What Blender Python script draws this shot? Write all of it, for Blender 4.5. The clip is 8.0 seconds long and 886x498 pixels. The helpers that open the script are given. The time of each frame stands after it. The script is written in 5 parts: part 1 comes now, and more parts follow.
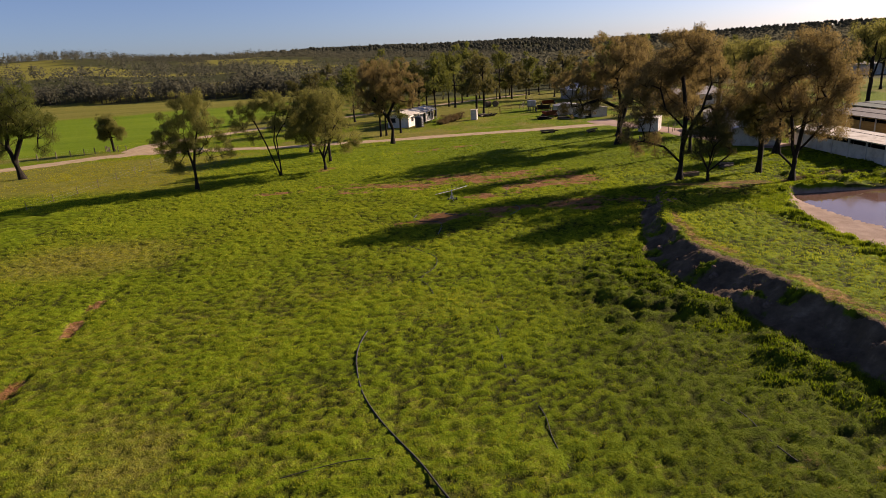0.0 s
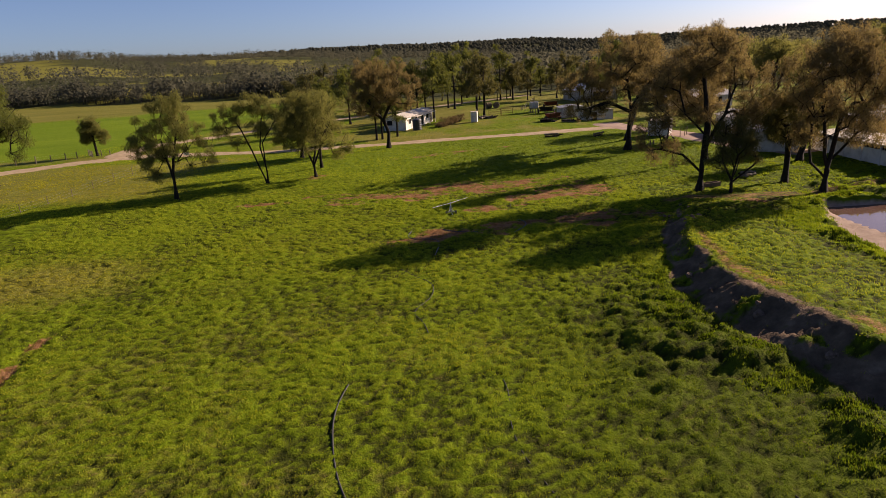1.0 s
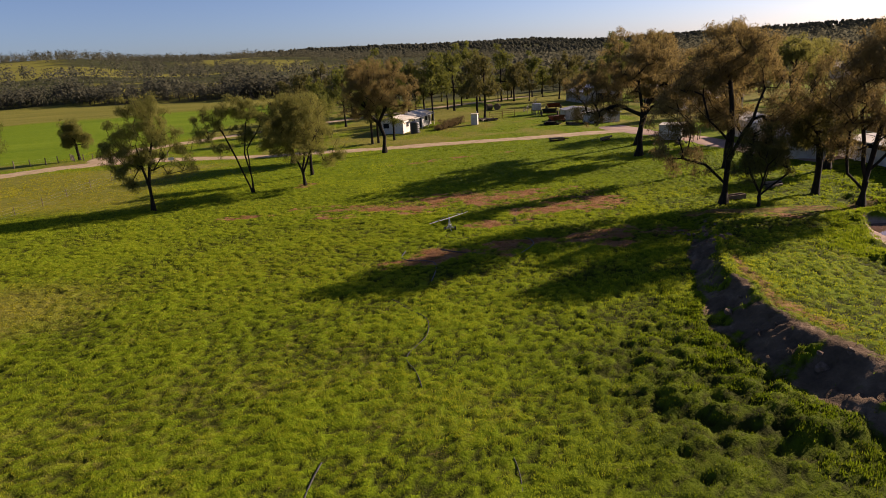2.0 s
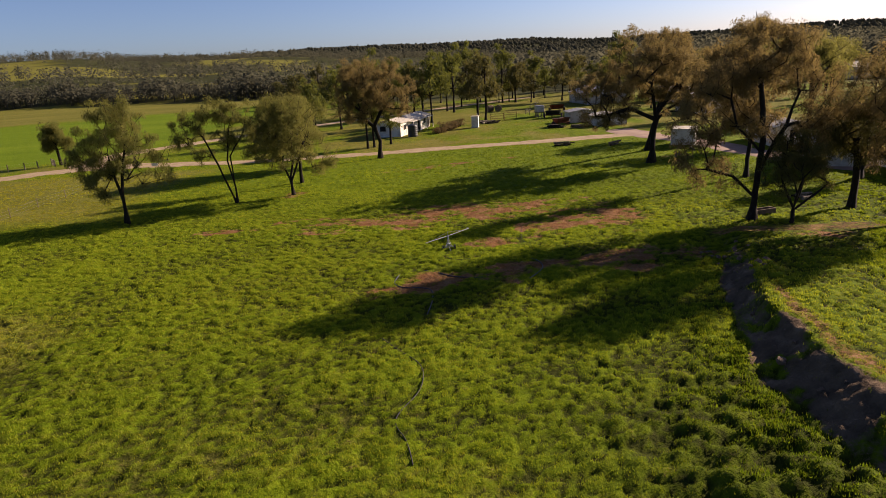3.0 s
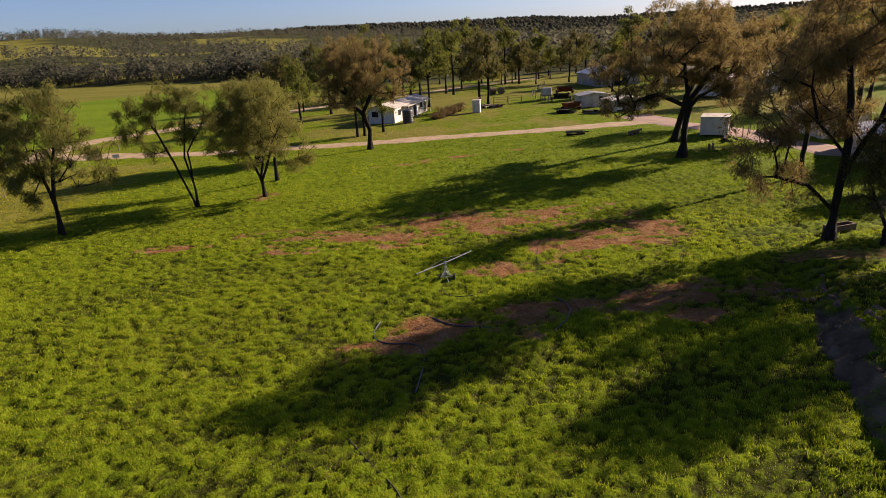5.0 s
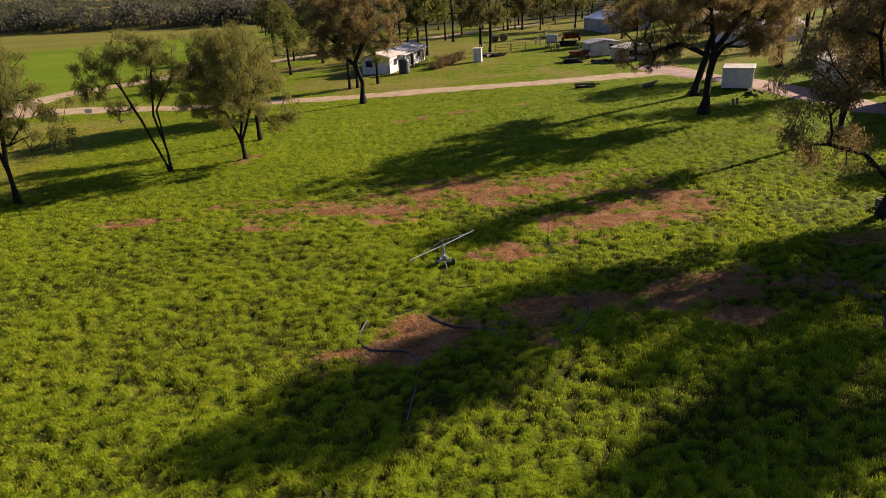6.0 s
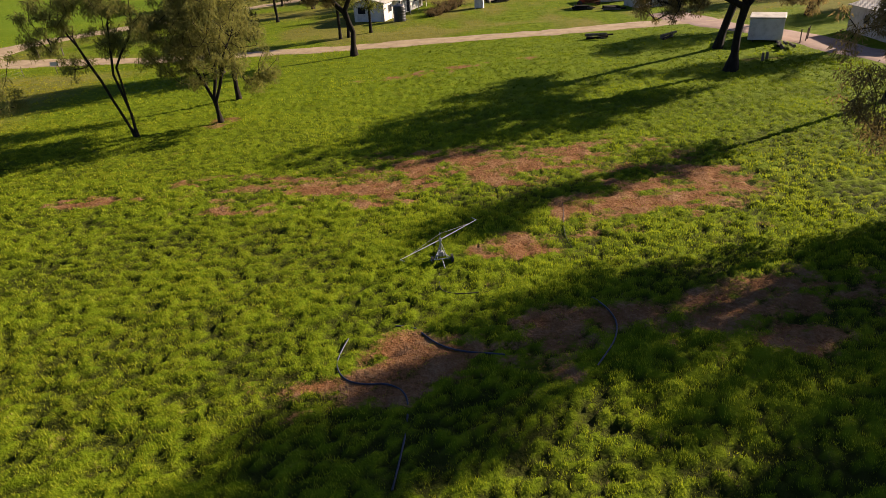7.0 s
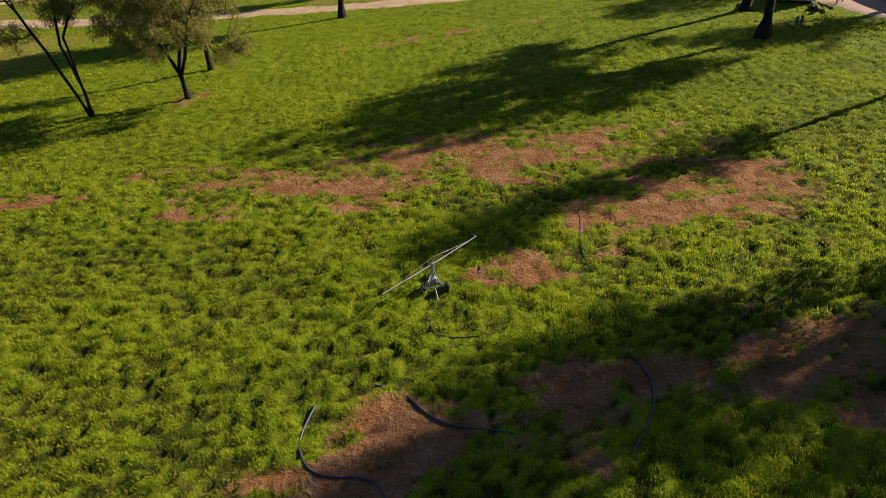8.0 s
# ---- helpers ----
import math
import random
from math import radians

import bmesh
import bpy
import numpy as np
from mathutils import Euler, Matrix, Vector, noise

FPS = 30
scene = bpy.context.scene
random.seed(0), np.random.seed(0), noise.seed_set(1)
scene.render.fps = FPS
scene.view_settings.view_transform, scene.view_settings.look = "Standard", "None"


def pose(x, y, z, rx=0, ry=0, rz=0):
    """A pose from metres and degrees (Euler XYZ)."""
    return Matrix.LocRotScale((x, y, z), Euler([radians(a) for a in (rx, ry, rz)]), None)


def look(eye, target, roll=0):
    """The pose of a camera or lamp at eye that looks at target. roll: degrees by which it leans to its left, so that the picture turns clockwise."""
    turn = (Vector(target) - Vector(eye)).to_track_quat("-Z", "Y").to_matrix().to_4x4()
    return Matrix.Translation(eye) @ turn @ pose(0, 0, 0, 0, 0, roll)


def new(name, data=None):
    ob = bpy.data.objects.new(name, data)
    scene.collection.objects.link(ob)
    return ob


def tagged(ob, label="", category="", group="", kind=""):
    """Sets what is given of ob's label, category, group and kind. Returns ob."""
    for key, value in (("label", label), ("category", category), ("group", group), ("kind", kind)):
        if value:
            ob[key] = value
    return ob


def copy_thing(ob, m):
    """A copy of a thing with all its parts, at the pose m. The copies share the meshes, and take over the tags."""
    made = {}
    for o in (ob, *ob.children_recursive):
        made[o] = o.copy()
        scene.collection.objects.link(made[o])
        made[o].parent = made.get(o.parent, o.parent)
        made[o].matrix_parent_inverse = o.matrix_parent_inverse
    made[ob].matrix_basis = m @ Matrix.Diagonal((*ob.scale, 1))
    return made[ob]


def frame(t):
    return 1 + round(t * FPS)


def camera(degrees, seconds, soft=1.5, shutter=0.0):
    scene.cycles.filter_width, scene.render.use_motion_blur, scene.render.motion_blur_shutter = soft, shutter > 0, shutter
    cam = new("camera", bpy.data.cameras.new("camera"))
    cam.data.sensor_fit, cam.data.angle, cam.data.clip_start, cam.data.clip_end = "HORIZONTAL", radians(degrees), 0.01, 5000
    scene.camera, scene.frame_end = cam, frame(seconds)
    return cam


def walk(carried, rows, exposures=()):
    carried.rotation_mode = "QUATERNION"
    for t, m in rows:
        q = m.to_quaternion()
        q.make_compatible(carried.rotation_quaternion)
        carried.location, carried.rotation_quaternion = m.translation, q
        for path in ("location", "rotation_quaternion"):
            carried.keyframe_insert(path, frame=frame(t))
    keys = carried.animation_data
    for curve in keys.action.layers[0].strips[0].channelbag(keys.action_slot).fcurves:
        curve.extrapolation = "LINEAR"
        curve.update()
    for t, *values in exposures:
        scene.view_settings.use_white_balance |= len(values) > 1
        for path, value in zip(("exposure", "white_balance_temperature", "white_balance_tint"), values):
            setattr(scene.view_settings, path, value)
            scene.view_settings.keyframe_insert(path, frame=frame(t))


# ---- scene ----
cam = camera(71.3, 8.0, 0.85)
METRES, EYE, TILT, LEAN, TURN = 38.712, 12.3, 0.0, 0.0, 0.0
ROWS = [
    (0.0, 0.0, 0.0, 0.0, -1.07, -17.16, 3.48),
    (0.5, 0.003, 0.0668, -0.0006, -1.09, -17.14, 3.48),
    (1.0, 0.0059, 0.1331, -0.0011, -1.11, -17.15, 3.48),
    (1.5, 0.0088, 0.199, -0.0015, -1.13, -17.15, 3.46),
    (3.0, 0.017, 0.3898, -0.0025, -1.15, -17.14, 3.46),
    (3.5, 0.0196, 0.4519, -0.003, -1.17, -17.15, 3.48),
    (4.0, 0.0219, 0.5131, -0.004, -1.18, -17.16, 3.48),
    (5.5, 0.0288, 0.6916, -0.0092, -1.22, -20.97, 3.42),
    (6.0, 0.0308, 0.7518, -0.0107, -1.25, -23.56, 3.45),
    (6.5, 0.0329, 0.8122, -0.0122, -1.27, -26.05, 3.38),
    (7.0, 0.0353, 0.8733, -0.0141, -1.31, -28.28, 3.36),
    (7.5, 0.039, 0.9355, -0.0159, -1.33, -30.24, 3.33),
    (8.0, 0.0431, 0.9988, -0.0183, -1.39, -32.2, 3.34),
]
walk(cam, [(t, pose(0, 0, EYE, TILT, LEAN, TURN) @ pose(METRES * x, METRES * y, METRES * z, 90 + pitch, roll, yaw)) for t, x, y, z, yaw, pitch, roll in ROWS],
     [(0.0, 1.20, 6700, 27), (4.2, 1.28, 6700, 26), (6.0, 1.47, 6500, 24), (8.0, 1.44, 6500, 18)])

# ---- light ----
SUN_EL, SUN_AZ = 22.8, 63.0      # degrees; azimuth clockwise from +y
world = bpy.data.worlds.new("sky")
scene.world = world
world.use_nodes = True
wn = world.node_tree
sky = wn.nodes.new("ShaderNodeTexSky")
sky.sky_type, sky.sun_disc = "NISHITA", False
sky.sun_elevation, sky.sun_rotation = radians(SUN_EL), radians(SUN_AZ)
sky.air_density, sky.dust_density, sky.ozone_density = 0.7, 0.9, 4.5
wn.nodes["Background"].inputs["Strength"].default_value = 0.05
wn.links.new(sky.outputs["Color"], wn.nodes["Background"].inputs["Color"])
SUN_WAY = Vector((math.sin(radians(SUN_AZ)) * math.cos(radians(SUN_EL)), math.cos(radians(SUN_AZ)) * math.cos(radians(SUN_EL)), math.sin(radians(SUN_EL))))
sun = new("sun", bpy.data.lights.new("sun", "SUN"))
sun.data.energy, sun.data.angle, sun.data.color = 5.0, radians(0.55), (1.0, 0.86, 0.64)
sun.matrix_world = look(SUN_WAY * 200, (0, 0, 0))


# ---- materials ----
def material(name):
    m = bpy.data.materials.new(name)
    m.use_nodes = True
    t = m.node_tree
    return m, t, t.nodes["Principled BSDF"]


def noise_node(t, scale, detail=4.0, rough=0.55, stretch=None):
    n = t.nodes.new("ShaderNodeTexNoise")
    n.inputs["Scale"].default_value, n.inputs["Detail"].default_value, n.inputs["Roughness"].default_value = scale, detail, rough
    co = t.nodes.new("ShaderNodeTexCoord")
    if stretch:
        mp = t.nodes.new("ShaderNodeMapping")
        mp.inputs["Scale"].default_value = stretch
        t.links.new(co.outputs["Object"], mp.inputs["Vector"])
        t.links.new(mp.outputs["Vector"], n.inputs["Vector"])
    else:
        t.links.new(co.outputs["Object"], n.inputs["Vector"])
    return n.outputs["Fac"]


def ramp(t, fac, stops):
    r = t.nodes.new("ShaderNodeValToRGB")
    while len(r.color_ramp.elements) < len(stops):
        r.color_ramp.elements.new(0.5)
    for e, (p, c) in zip(r.color_ramp.elements, stops):
        e.position, e.color = p, (*c, 1)
    t.links.new(fac, r.inputs["Fac"])
    return r.outputs["Color"]


def mix(t, fac, a, b, kind="MIX"):
    m = t.nodes.new("ShaderNodeMix")
    m.data_type, m.blend_type = "RGBA", kind
    for sock, v in ((m.inputs["Factor"], fac), (m.inputs["A"], a), (m.inputs["B"], b)):
        if isinstance(v, bpy.types.NodeSocket):
            t.links.new(v, sock)
        elif isinstance(v, tuple):
            sock.default_value = (*v, 1)
        else:
            sock.default_value = v
    return m.outputs["Result"]


def maths(t, op, a, b=0.0, clamp=False):
    m = t.nodes.new("ShaderNodeMath")
    m.operation, m.use_clamp = op, clamp
    for sock, v in ((m.inputs[0], a), (m.inputs[1], b)):
        if isinstance(v, bpy.types.NodeSocket):
            t.links.new(v, sock)
        else:
            sock.default_value = v
    return m.outputs["Value"]


def attribute(t, name):
    a = t.nodes.new("ShaderNodeAttribute")
    a.attribute_name = name
    return a.outputs["Fac"]


def bump(t, b, fac, strength, distance):
    n = t.nodes.new("ShaderNodeBump")
    n.inputs["Strength"].default_value, n.inputs["Distance"].default_value = strength, distance
    t.links.new(fac, n.inputs["Height"])
    t.links.new(n.outputs["Normal"], b.inputs["Normal"])


def plain(name, stops, scale=3.0, rough=0.7, metal=0.0, relief=0.3, depth=0.01, stretch=None):
    """A weathered surface: colours spread by noise, fine grain and relief."""
    m, t, b = material(name)
    big, fine = noise_node(t, scale, 5, 0.6, stretch), noise_node(t, scale * 9, 3)
    col = ramp(t, big, stops)
    col = mix(t, maths(t, "MULTIPLY", fine, 0.6), col, (0.55, 0.52, 0.48), "MULTIPLY")
    t.links.new(col, b.inputs["Base Color"])
    b.inputs["Roughness"].default_value, b.inputs["Metallic"].default_value = rough, metal
    b.inputs["Specular IOR Level"].default_value = 0.15 if rough > 0.84 else 0.45
    bump(t, b, fine, relief, depth)
    return m


def corrugated(name, stops, axis, pitch=0.19, rough=0.55, metal=0.0):
    """Corrugated sheet: ribs along one object axis, streaks of dirt and rust."""
    m, t, b = material(name)
    st = noise_node(t, 1.1, 5, 0.6)
    col = ramp(t, st, stops)
    t.links.new(col, b.inputs["Base Color"])
    b.inputs["Roughness"].default_value, b.inputs["Metallic"].default_value = rough, metal
    b.inputs["Specular IOR Level"].default_value = 0.3
    w = t.nodes.new("ShaderNodeTexWave")
    w.bands_direction = axis
    w.inputs["Scale"].default_value = 0.314 / pitch
    co = t.nodes.new("ShaderNodeTexCoord")
    t.links.new(co.outputs["Object"], w.inputs["Vector"])
    bump(t, b, w.outputs["Fac"], 0.7, 0.03)
    return m


def foliage(name, dark, light, glow, spot=None, share=0.30, scale=0.7, gloss=0.06):
    """Leaves: a diffuse face and light that comes through the leaf."""
    m, t, b = material(name)
    g = t.nodes.new("ShaderNodeNewGeometry")
    clump = noise_node(t, scale, 2)
    fac = maths(t, "ADD", maths(t, "MULTIPLY", g.outputs["Random Per Island"], 0.35), maths(t, "MULTIPLY", maths(t, "SUBTRACT", clump, 0.22), 1.2), True)
    col = ramp(t, fac, [(0.0, dark), (0.8, light)])
    if spot:
        col = mix(t, maths(t, "MULTIPLY", maths(t, "GREATER_THAN", g.outputs["Random Per Island"], 0.72), 0.45), col, spot)
    t.links.new(col, b.inputs["Base Color"])
    b.inputs["Roughness"].default_value = 0.65
    b.inputs["Specular IOR Level"].default_value = gloss
    tr = t.nodes.new("ShaderNodeBsdfTranslucent")
    t.links.new(mix(t, 0.6, col, glow), tr.inputs["Color"])
    ms = t.nodes.new("ShaderNodeMixShader")
    ms.inputs["Fac"].default_value = share
    t.links.new(b.outputs["BSDF"], ms.inputs[1])
    t.links.new(tr.outputs["BSDF"], ms.inputs[2])
    t.links.new(ms.outputs["Shader"], t.nodes["Material Output"].inputs["Surface"])
    return m


def make_ground_material():
    m, t, b = material("paddock_ground")
    n2, n3 = noise_node(t, 0.9, 5, 0.65), noise_node(t, 7.0, 4, 0.7)
    turf = ramp(t, n2, [(0.25, (0.054, 0.082, 0.003)), (0.5, (0.096, 0.138, 0.004)), (0.8, (0.150, 0.180, 0.008))])
    n0 = noise_node(t, 0.05, 5, 0.65, (0.35, 1.4, 1))
    wide = maths(t, "ADD", maths(t, "MULTIPLY", n2, 0.4), maths(t, "MULTIPLY", n0, 0.6))
    lush = ramp(t, wide, [(0.3, (0.055, 0.098, 0.004)), (0.5, (0.094, 0.146, 0.006)), (0.7, (0.138, 0.182, 0.012))])
    dry = ramp(t, wide, [(0.3, (0.082, 0.086, 0.014)), (0.5, (0.126, 0.122, 0.022)), (0.7, (0.178, 0.160, 0.040))])
    soil = ramp(t, maths(t, "ADD", maths(t, "MULTIPLY", n2, 0.6), maths(t, "MULTIPLY", n3, 0.4)),
                [(0.3, (0.085, 0.030, 0.010)), (0.5, (0.165, 0.078, 0.033)), (0.72, (0.250, 0.160, 0.088))])
    clay = ramp(t, n2, [(0.3, (0.060, 0.042, 0.028)), (0.55, (0.125, 0.087, 0.057)), (0.75, (0.230, 0.165, 0.112))])
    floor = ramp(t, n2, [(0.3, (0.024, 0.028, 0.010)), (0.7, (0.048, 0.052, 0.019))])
    sand = ramp(t, n2, [(0.3, (0.215, 0.158, 0.122)), (0.7, (0.310, 0.240, 0.195))])

    def edged(name, grip=0.9, slope=2.5):
        a = maths(t, "ADD", attribute(t, name), maths(t, "MULTIPLY", maths(t, "SUBTRACT", n3, 0.5), grip))
        a = maths(t, "ADD", a, maths(t, "MULTIPLY", maths(t, "SUBTRACT", n2, 0.5), grip))
        return maths(t, "MULTIPLY", maths(t, "SUBTRACT", a, 0.3), slope, True)

    # Near-black thatch for the gaps, with the shade between tussocks in its colour.
    thatch_shade = ramp(t, n3, [(0.3, (0.010, 0.012, 0.003)), (0.7, (0.032, 0.034, 0.008))])
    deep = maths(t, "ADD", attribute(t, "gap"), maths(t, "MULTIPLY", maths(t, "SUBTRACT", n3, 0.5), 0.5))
    turf = mix(t, maths(t, "MULTIPLY", deep, 0.9, True), turf, thatch_shade)
    col = mix(t, edged("dry", 0.5), turf, dry)
    col = mix(t, edged("lush", 0.5), col, lush)
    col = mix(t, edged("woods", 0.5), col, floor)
    col = mix(t, edged("bare", 1.5, 1.9), col, soil)
    col = mix(t, edged("clay"), col, clay)
    col = mix(t, edged("sand", 0.35), col, sand)
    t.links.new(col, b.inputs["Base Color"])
    b.inputs["Roughness"].default_value = 0.95
    b.inputs["Specular IOR Level"].default_value = 0.04
    bump(t, b, maths(t, "ADD", n2, maths(t, "MULTIPLY", n3, 0.7)), 0.95, 0.18)
    return m


def make_grass_material():
    m, t, b = material("grass_blades")
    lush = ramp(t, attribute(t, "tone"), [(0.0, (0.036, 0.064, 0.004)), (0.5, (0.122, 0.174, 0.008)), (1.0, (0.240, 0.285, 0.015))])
    col = mix(t, attribute(t, "dry"), lush, (0.310, 0.250, 0.022))
    t.links.new(col, b.inputs["Base Color"])
    b.inputs["Roughness"].default_value = 0.6
    b.inputs["Specular IOR Level"].default_value = 0.06
    tr = t.nodes.new("ShaderNodeBsdfTranslucent")
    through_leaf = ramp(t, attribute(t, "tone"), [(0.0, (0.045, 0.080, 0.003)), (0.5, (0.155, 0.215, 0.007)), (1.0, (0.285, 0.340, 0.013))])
    t.links.new(mix(t, attribute(t, "dry"), through_leaf, (0.330, 0.270, 0.020)), tr.inputs["Color"])
    ms = t.nodes.new("ShaderNodeMixShader")
    ms.inputs["Fac"].default_value = 0.48
    t.links.new(b.outputs["BSDF"], ms.inputs[1])
    t.links.new(tr.outputs["BSDF"], ms.inputs[2])
    t.links.new(ms.outputs["Shader"], t.nodes["Material Output"].inputs["Surface"])
    return m


GROUND, GRASS = make_ground_material(), make_grass_material()
DIRT_ROAD = plain("pale_dirt", [(0.3, (0.25, 0.180, 0.108)), (0.55, (0.35, 0.265, 0.165)), (0.75, (0.42, 0.33, 0.21))], 0.8, 0.95, 0, 0.5, 0.03)
GRAVEL = plain("pink_gravel", [(0.3, (0.25, 0.165, 0.125)), (0.7, (0.36, 0.26, 0.21))], 0.6, 0.95, 0, 0.5, 0.03)
BARK = plain("dark_bark", [(0.3, (0.010, 0.008, 0.006)), (0.6, (0.024, 0.019, 0.014)), (0.8, (0.055, 0.044, 0.033))], 2.5, 0.95, 0, 0.9, 0.04, (3, 3, 0.6))
PALE_BARK = plain("grey_bark", [(0.3, (0.04, 0.034, 0.028)), (0.7, (0.11, 0.095, 0.078))], 2.0, 0.9, 0, 0.8, 0.03, (3, 3, 0.6))
LEAF_OLIVE = foliage("olive_gum_leaves", (0.046, 0.056, 0.015), (0.132, 0.148, 0.040), (0.30, 0.27, 0.055), (0.160, 0.125, 0.044), 0.46, 1.3)
LEAF_RUST = foliage("russet_gum_leaves", (0.050, 0.047, 0.024), (0.140, 0.114, 0.050), (0.31, 0.220, 0.066), (0.170, 0.114, 0.052), 0.46, 0.9)
LEAF_GREEN = foliage("green_gum_leaves", (0.028, 0.042, 0.009), (0.092, 0.112, 0.025), (0.20, 0.20, 0.028), None, 0.40)
LEAF_DARK = foliage("dark_gum_leaves", (0.026, 0.032, 0.012), (0.085, 0.088, 0.030), (0.17, 0.14, 0.030), None, 0.35)
# Far leaves paled and greyed in their colour to stand in for haze.
LEAF_HAZED = foliage("hazed_far_gum_leaves", (0.052, 0.056, 0.042), (0.092, 0.092, 0.064), (0.10, 0.095, 0.058), None, 0.50, 0.02, 0.0)
LEAF_HEDGE = foliage("hedge_leaves", (0.040, 0.040, 0.016), (0.140, 0.100, 0.045), (0.20, 0.13, 0.05))
WHITE = plain("weathered_white_paint", [(0.25, (0.40, 0.365, 0.315)), (0.5, (0.64, 0.60, 0.54)), (0.8, (0.72, 0.69, 0.63))], 1.2, 0.6, 0, 0.15, 0.005)
WHITE_SHEET = corrugated("white_corrugated_iron", [(0.3, (0.26, 0.225, 0.18)), (0.5, (0.44, 0.40, 0.335)), (0.8, (0.52, 0.48, 0.415))], "X", 0.19, 0.65)
GREY_SHEET = corrugated("grey_corrugated_iron", [(0.3, (0.20, 0.17, 0.15)), (0.55, (0.36, 0.35, 0.34)), (0.8, (0.46, 0.46, 0.46))], "X", 0.19, 0.45, 0.3)
BLUE_SHEET = corrugated("zinc_blue_roof", [(0.3, (0.36, 0.40, 0.46)), (0.7, (0.52, 0.57, 0.64))], "Y", 0.19, 0.4, 0.3)
BROWN_SHEET = corrugated("brown_roof_sheet", [(0.3, (0.050, 0.045, 0.045)), (0.7, (0.095, 0.085, 0.085))], "X", 0.19, 0.8)
GREEN_SHEET = corrugated("dull_green_roof_sheet", [(0.3, (0.030, 0.050, 0.045)), (0.7, (0.060, 0.090, 0.080))], "X", 0.19, 0.8)
OCHRE = plain("ochre_boards", [(0.3, (0.30, 0.16, 0.035)), (0.7, (0.46, 0.27, 0.07))], 1.0, 0.7, 0, 0.3, 0.01, (1, 1, 4))
# Near-black colour that stands in for shade inside openings and behind panes.
DARK_GAP = plain("shade_black", [(0.3, (0.010, 0.010, 0.011)), (0.7, (0.028, 0.027, 0.026))], 2.0, 0.9)
DARK_TANK = plain("black_poly_tank", [(0.3, (0.014, 0.015, 0.016)), (0.7, (0.040, 0.042, 0.042))], 1.5, 0.45)
TIMBER = plain("grey_timber", [(0.3, (0.09, 0.07, 0.052)), (0.7, (0.23, 0.19, 0.15))], 2.0, 0.9, 0, 0.6, 0.02, (4, 4, 0.5))
RUST = plain("rusted_iron", [(0.3, (0.055, 0.022, 0.012)), (0.6, (0.15, 0.060, 0.026)), (0.8, (0.24, 0.12, 0.055))], 2.5, 0.85, 0.2, 0.5, 0.01)
GALV = plain("galvanised_steel", [(0.3, (0.24, 0.245, 0.25)), (0.7, (0.42, 0.425, 0.43))], 4.0, 0.45, 0.6, 0.1, 0.004)
RUBBER = plain("black_rubber", [(0.3, (0.010, 0.010, 0.011)), (0.7, (0.028, 0.027, 0.026))], 6.0, 0.8)
PIPE = plain("blue_black_pipe", [(0.3, (0.010, 0.012, 0.022)), (0.7, (0.022, 0.028, 0.056))], 3.0, 0.5)
HAY = plain("weathered_hay", [(0.3, (0.12, 0.085, 0.045)), (0.7, (0.27, 0.20, 0.115))], 6.0, 0.95, 0, 0.8, 0.03)
STONE = plain("pale_clay_rock", [(0.3, (0.095, 0.062, 0.043)), (0.7, (0.21, 0.145, 0.105))], 2.5, 0.9, 0, 0.7, 0.03)
STUBBLE = plain("rusty_machine_paint", [(0.3, (0.060, 0.020, 0.012)), (0.7, (0.17, 0.055, 0.028))], 3.0, 0.7, 0.1)


def make_water_material():
    m, t, b = material("muddy_water")
    t.links.new(ramp(t, noise_node(t, 0.2, 3), [(0.3, (0.085, 0.048, 0.036)), (0.7, (0.13, 0.080, 0.062))]), b.inputs["Base Color"])
    b.inputs["Roughness"].default_value, b.inputs["IOR"].default_value = 0.06, 1.33
    b.inputs["Specular IOR Level"].default_value = 0.6
    bump(t, b, noise_node(t, 1.6, 3), 0.06, 0.03)
    return m


WATER = make_water_material()

# ---- mesh helpers ----


def mesh_from(name, verts, faces, mats, smooth=False, floats=None, material_index=None):
    """A mesh from arrays: verts (n, 3), faces (m, 3) or (m, 4)."""
    me = bpy.data.meshes.new(name)
    verts, faces = np.asarray(verts, np.float32), np.asarray(faces, np.int32)
    k = faces.shape[1]
    me.vertices.add(len(verts))
    me.vertices.foreach_set("co", verts.ravel())
    me.loops.add(faces.size)
    me.loops.foreach_set("vertex_index", faces.ravel())
    me.polygons.add(len(faces))
    me.polygons.foreach_set("loop_start", np.arange(0, faces.size, k, dtype=np.int32))
    for m in mats:
        me.materials.append(m)
    if material_index is not None:
        me.polygons.foreach_set("material_index", np.asarray(material_index, np.int32))
    me.polygons.foreach_set("use_smooth", np.full(len(faces), smooth))
    me.update(calc_edges=True)
    for key, values in (floats or {}).items():
        me.attributes.new(key, "FLOAT", "POINT").data.foreach_set("value", np.asarray(values, np.float32))
    return me


def part(name, bm, mat, parent, label=""):
    me = bpy.data.meshes.new(name)
    bm.to_mesh(me)
    bm.free()
    me.materials.append(mat)
    ob = new(name, me)
    ob.parent = parent
    return tagged(ob, label) if label else ob


def part_mesh(name, me, parent, label=""):
    ob = new(name, me)
    ob.parent = parent
    return tagged(ob, label) if label else ob


def thing(name, m, label, category, group="", kind=""):
    ob = new(name)
    ob.matrix_world = m
    return tagged(ob, label, category, group, kind)


def box(bm, x0, y0, z0, x1, y1, z1, bevel=0.0):
    """Adds a box between two corners, its edges eased."""
    got = bmesh.ops.create_cube(bm, size=1.0, matrix=Matrix.Translation(((x0 + x1) / 2, (y0 + y1) / 2, (z0 + z1) / 2)) @ Matrix.Diagonal((x1 - x0, y1 - y0, z1 - z0, 1)))
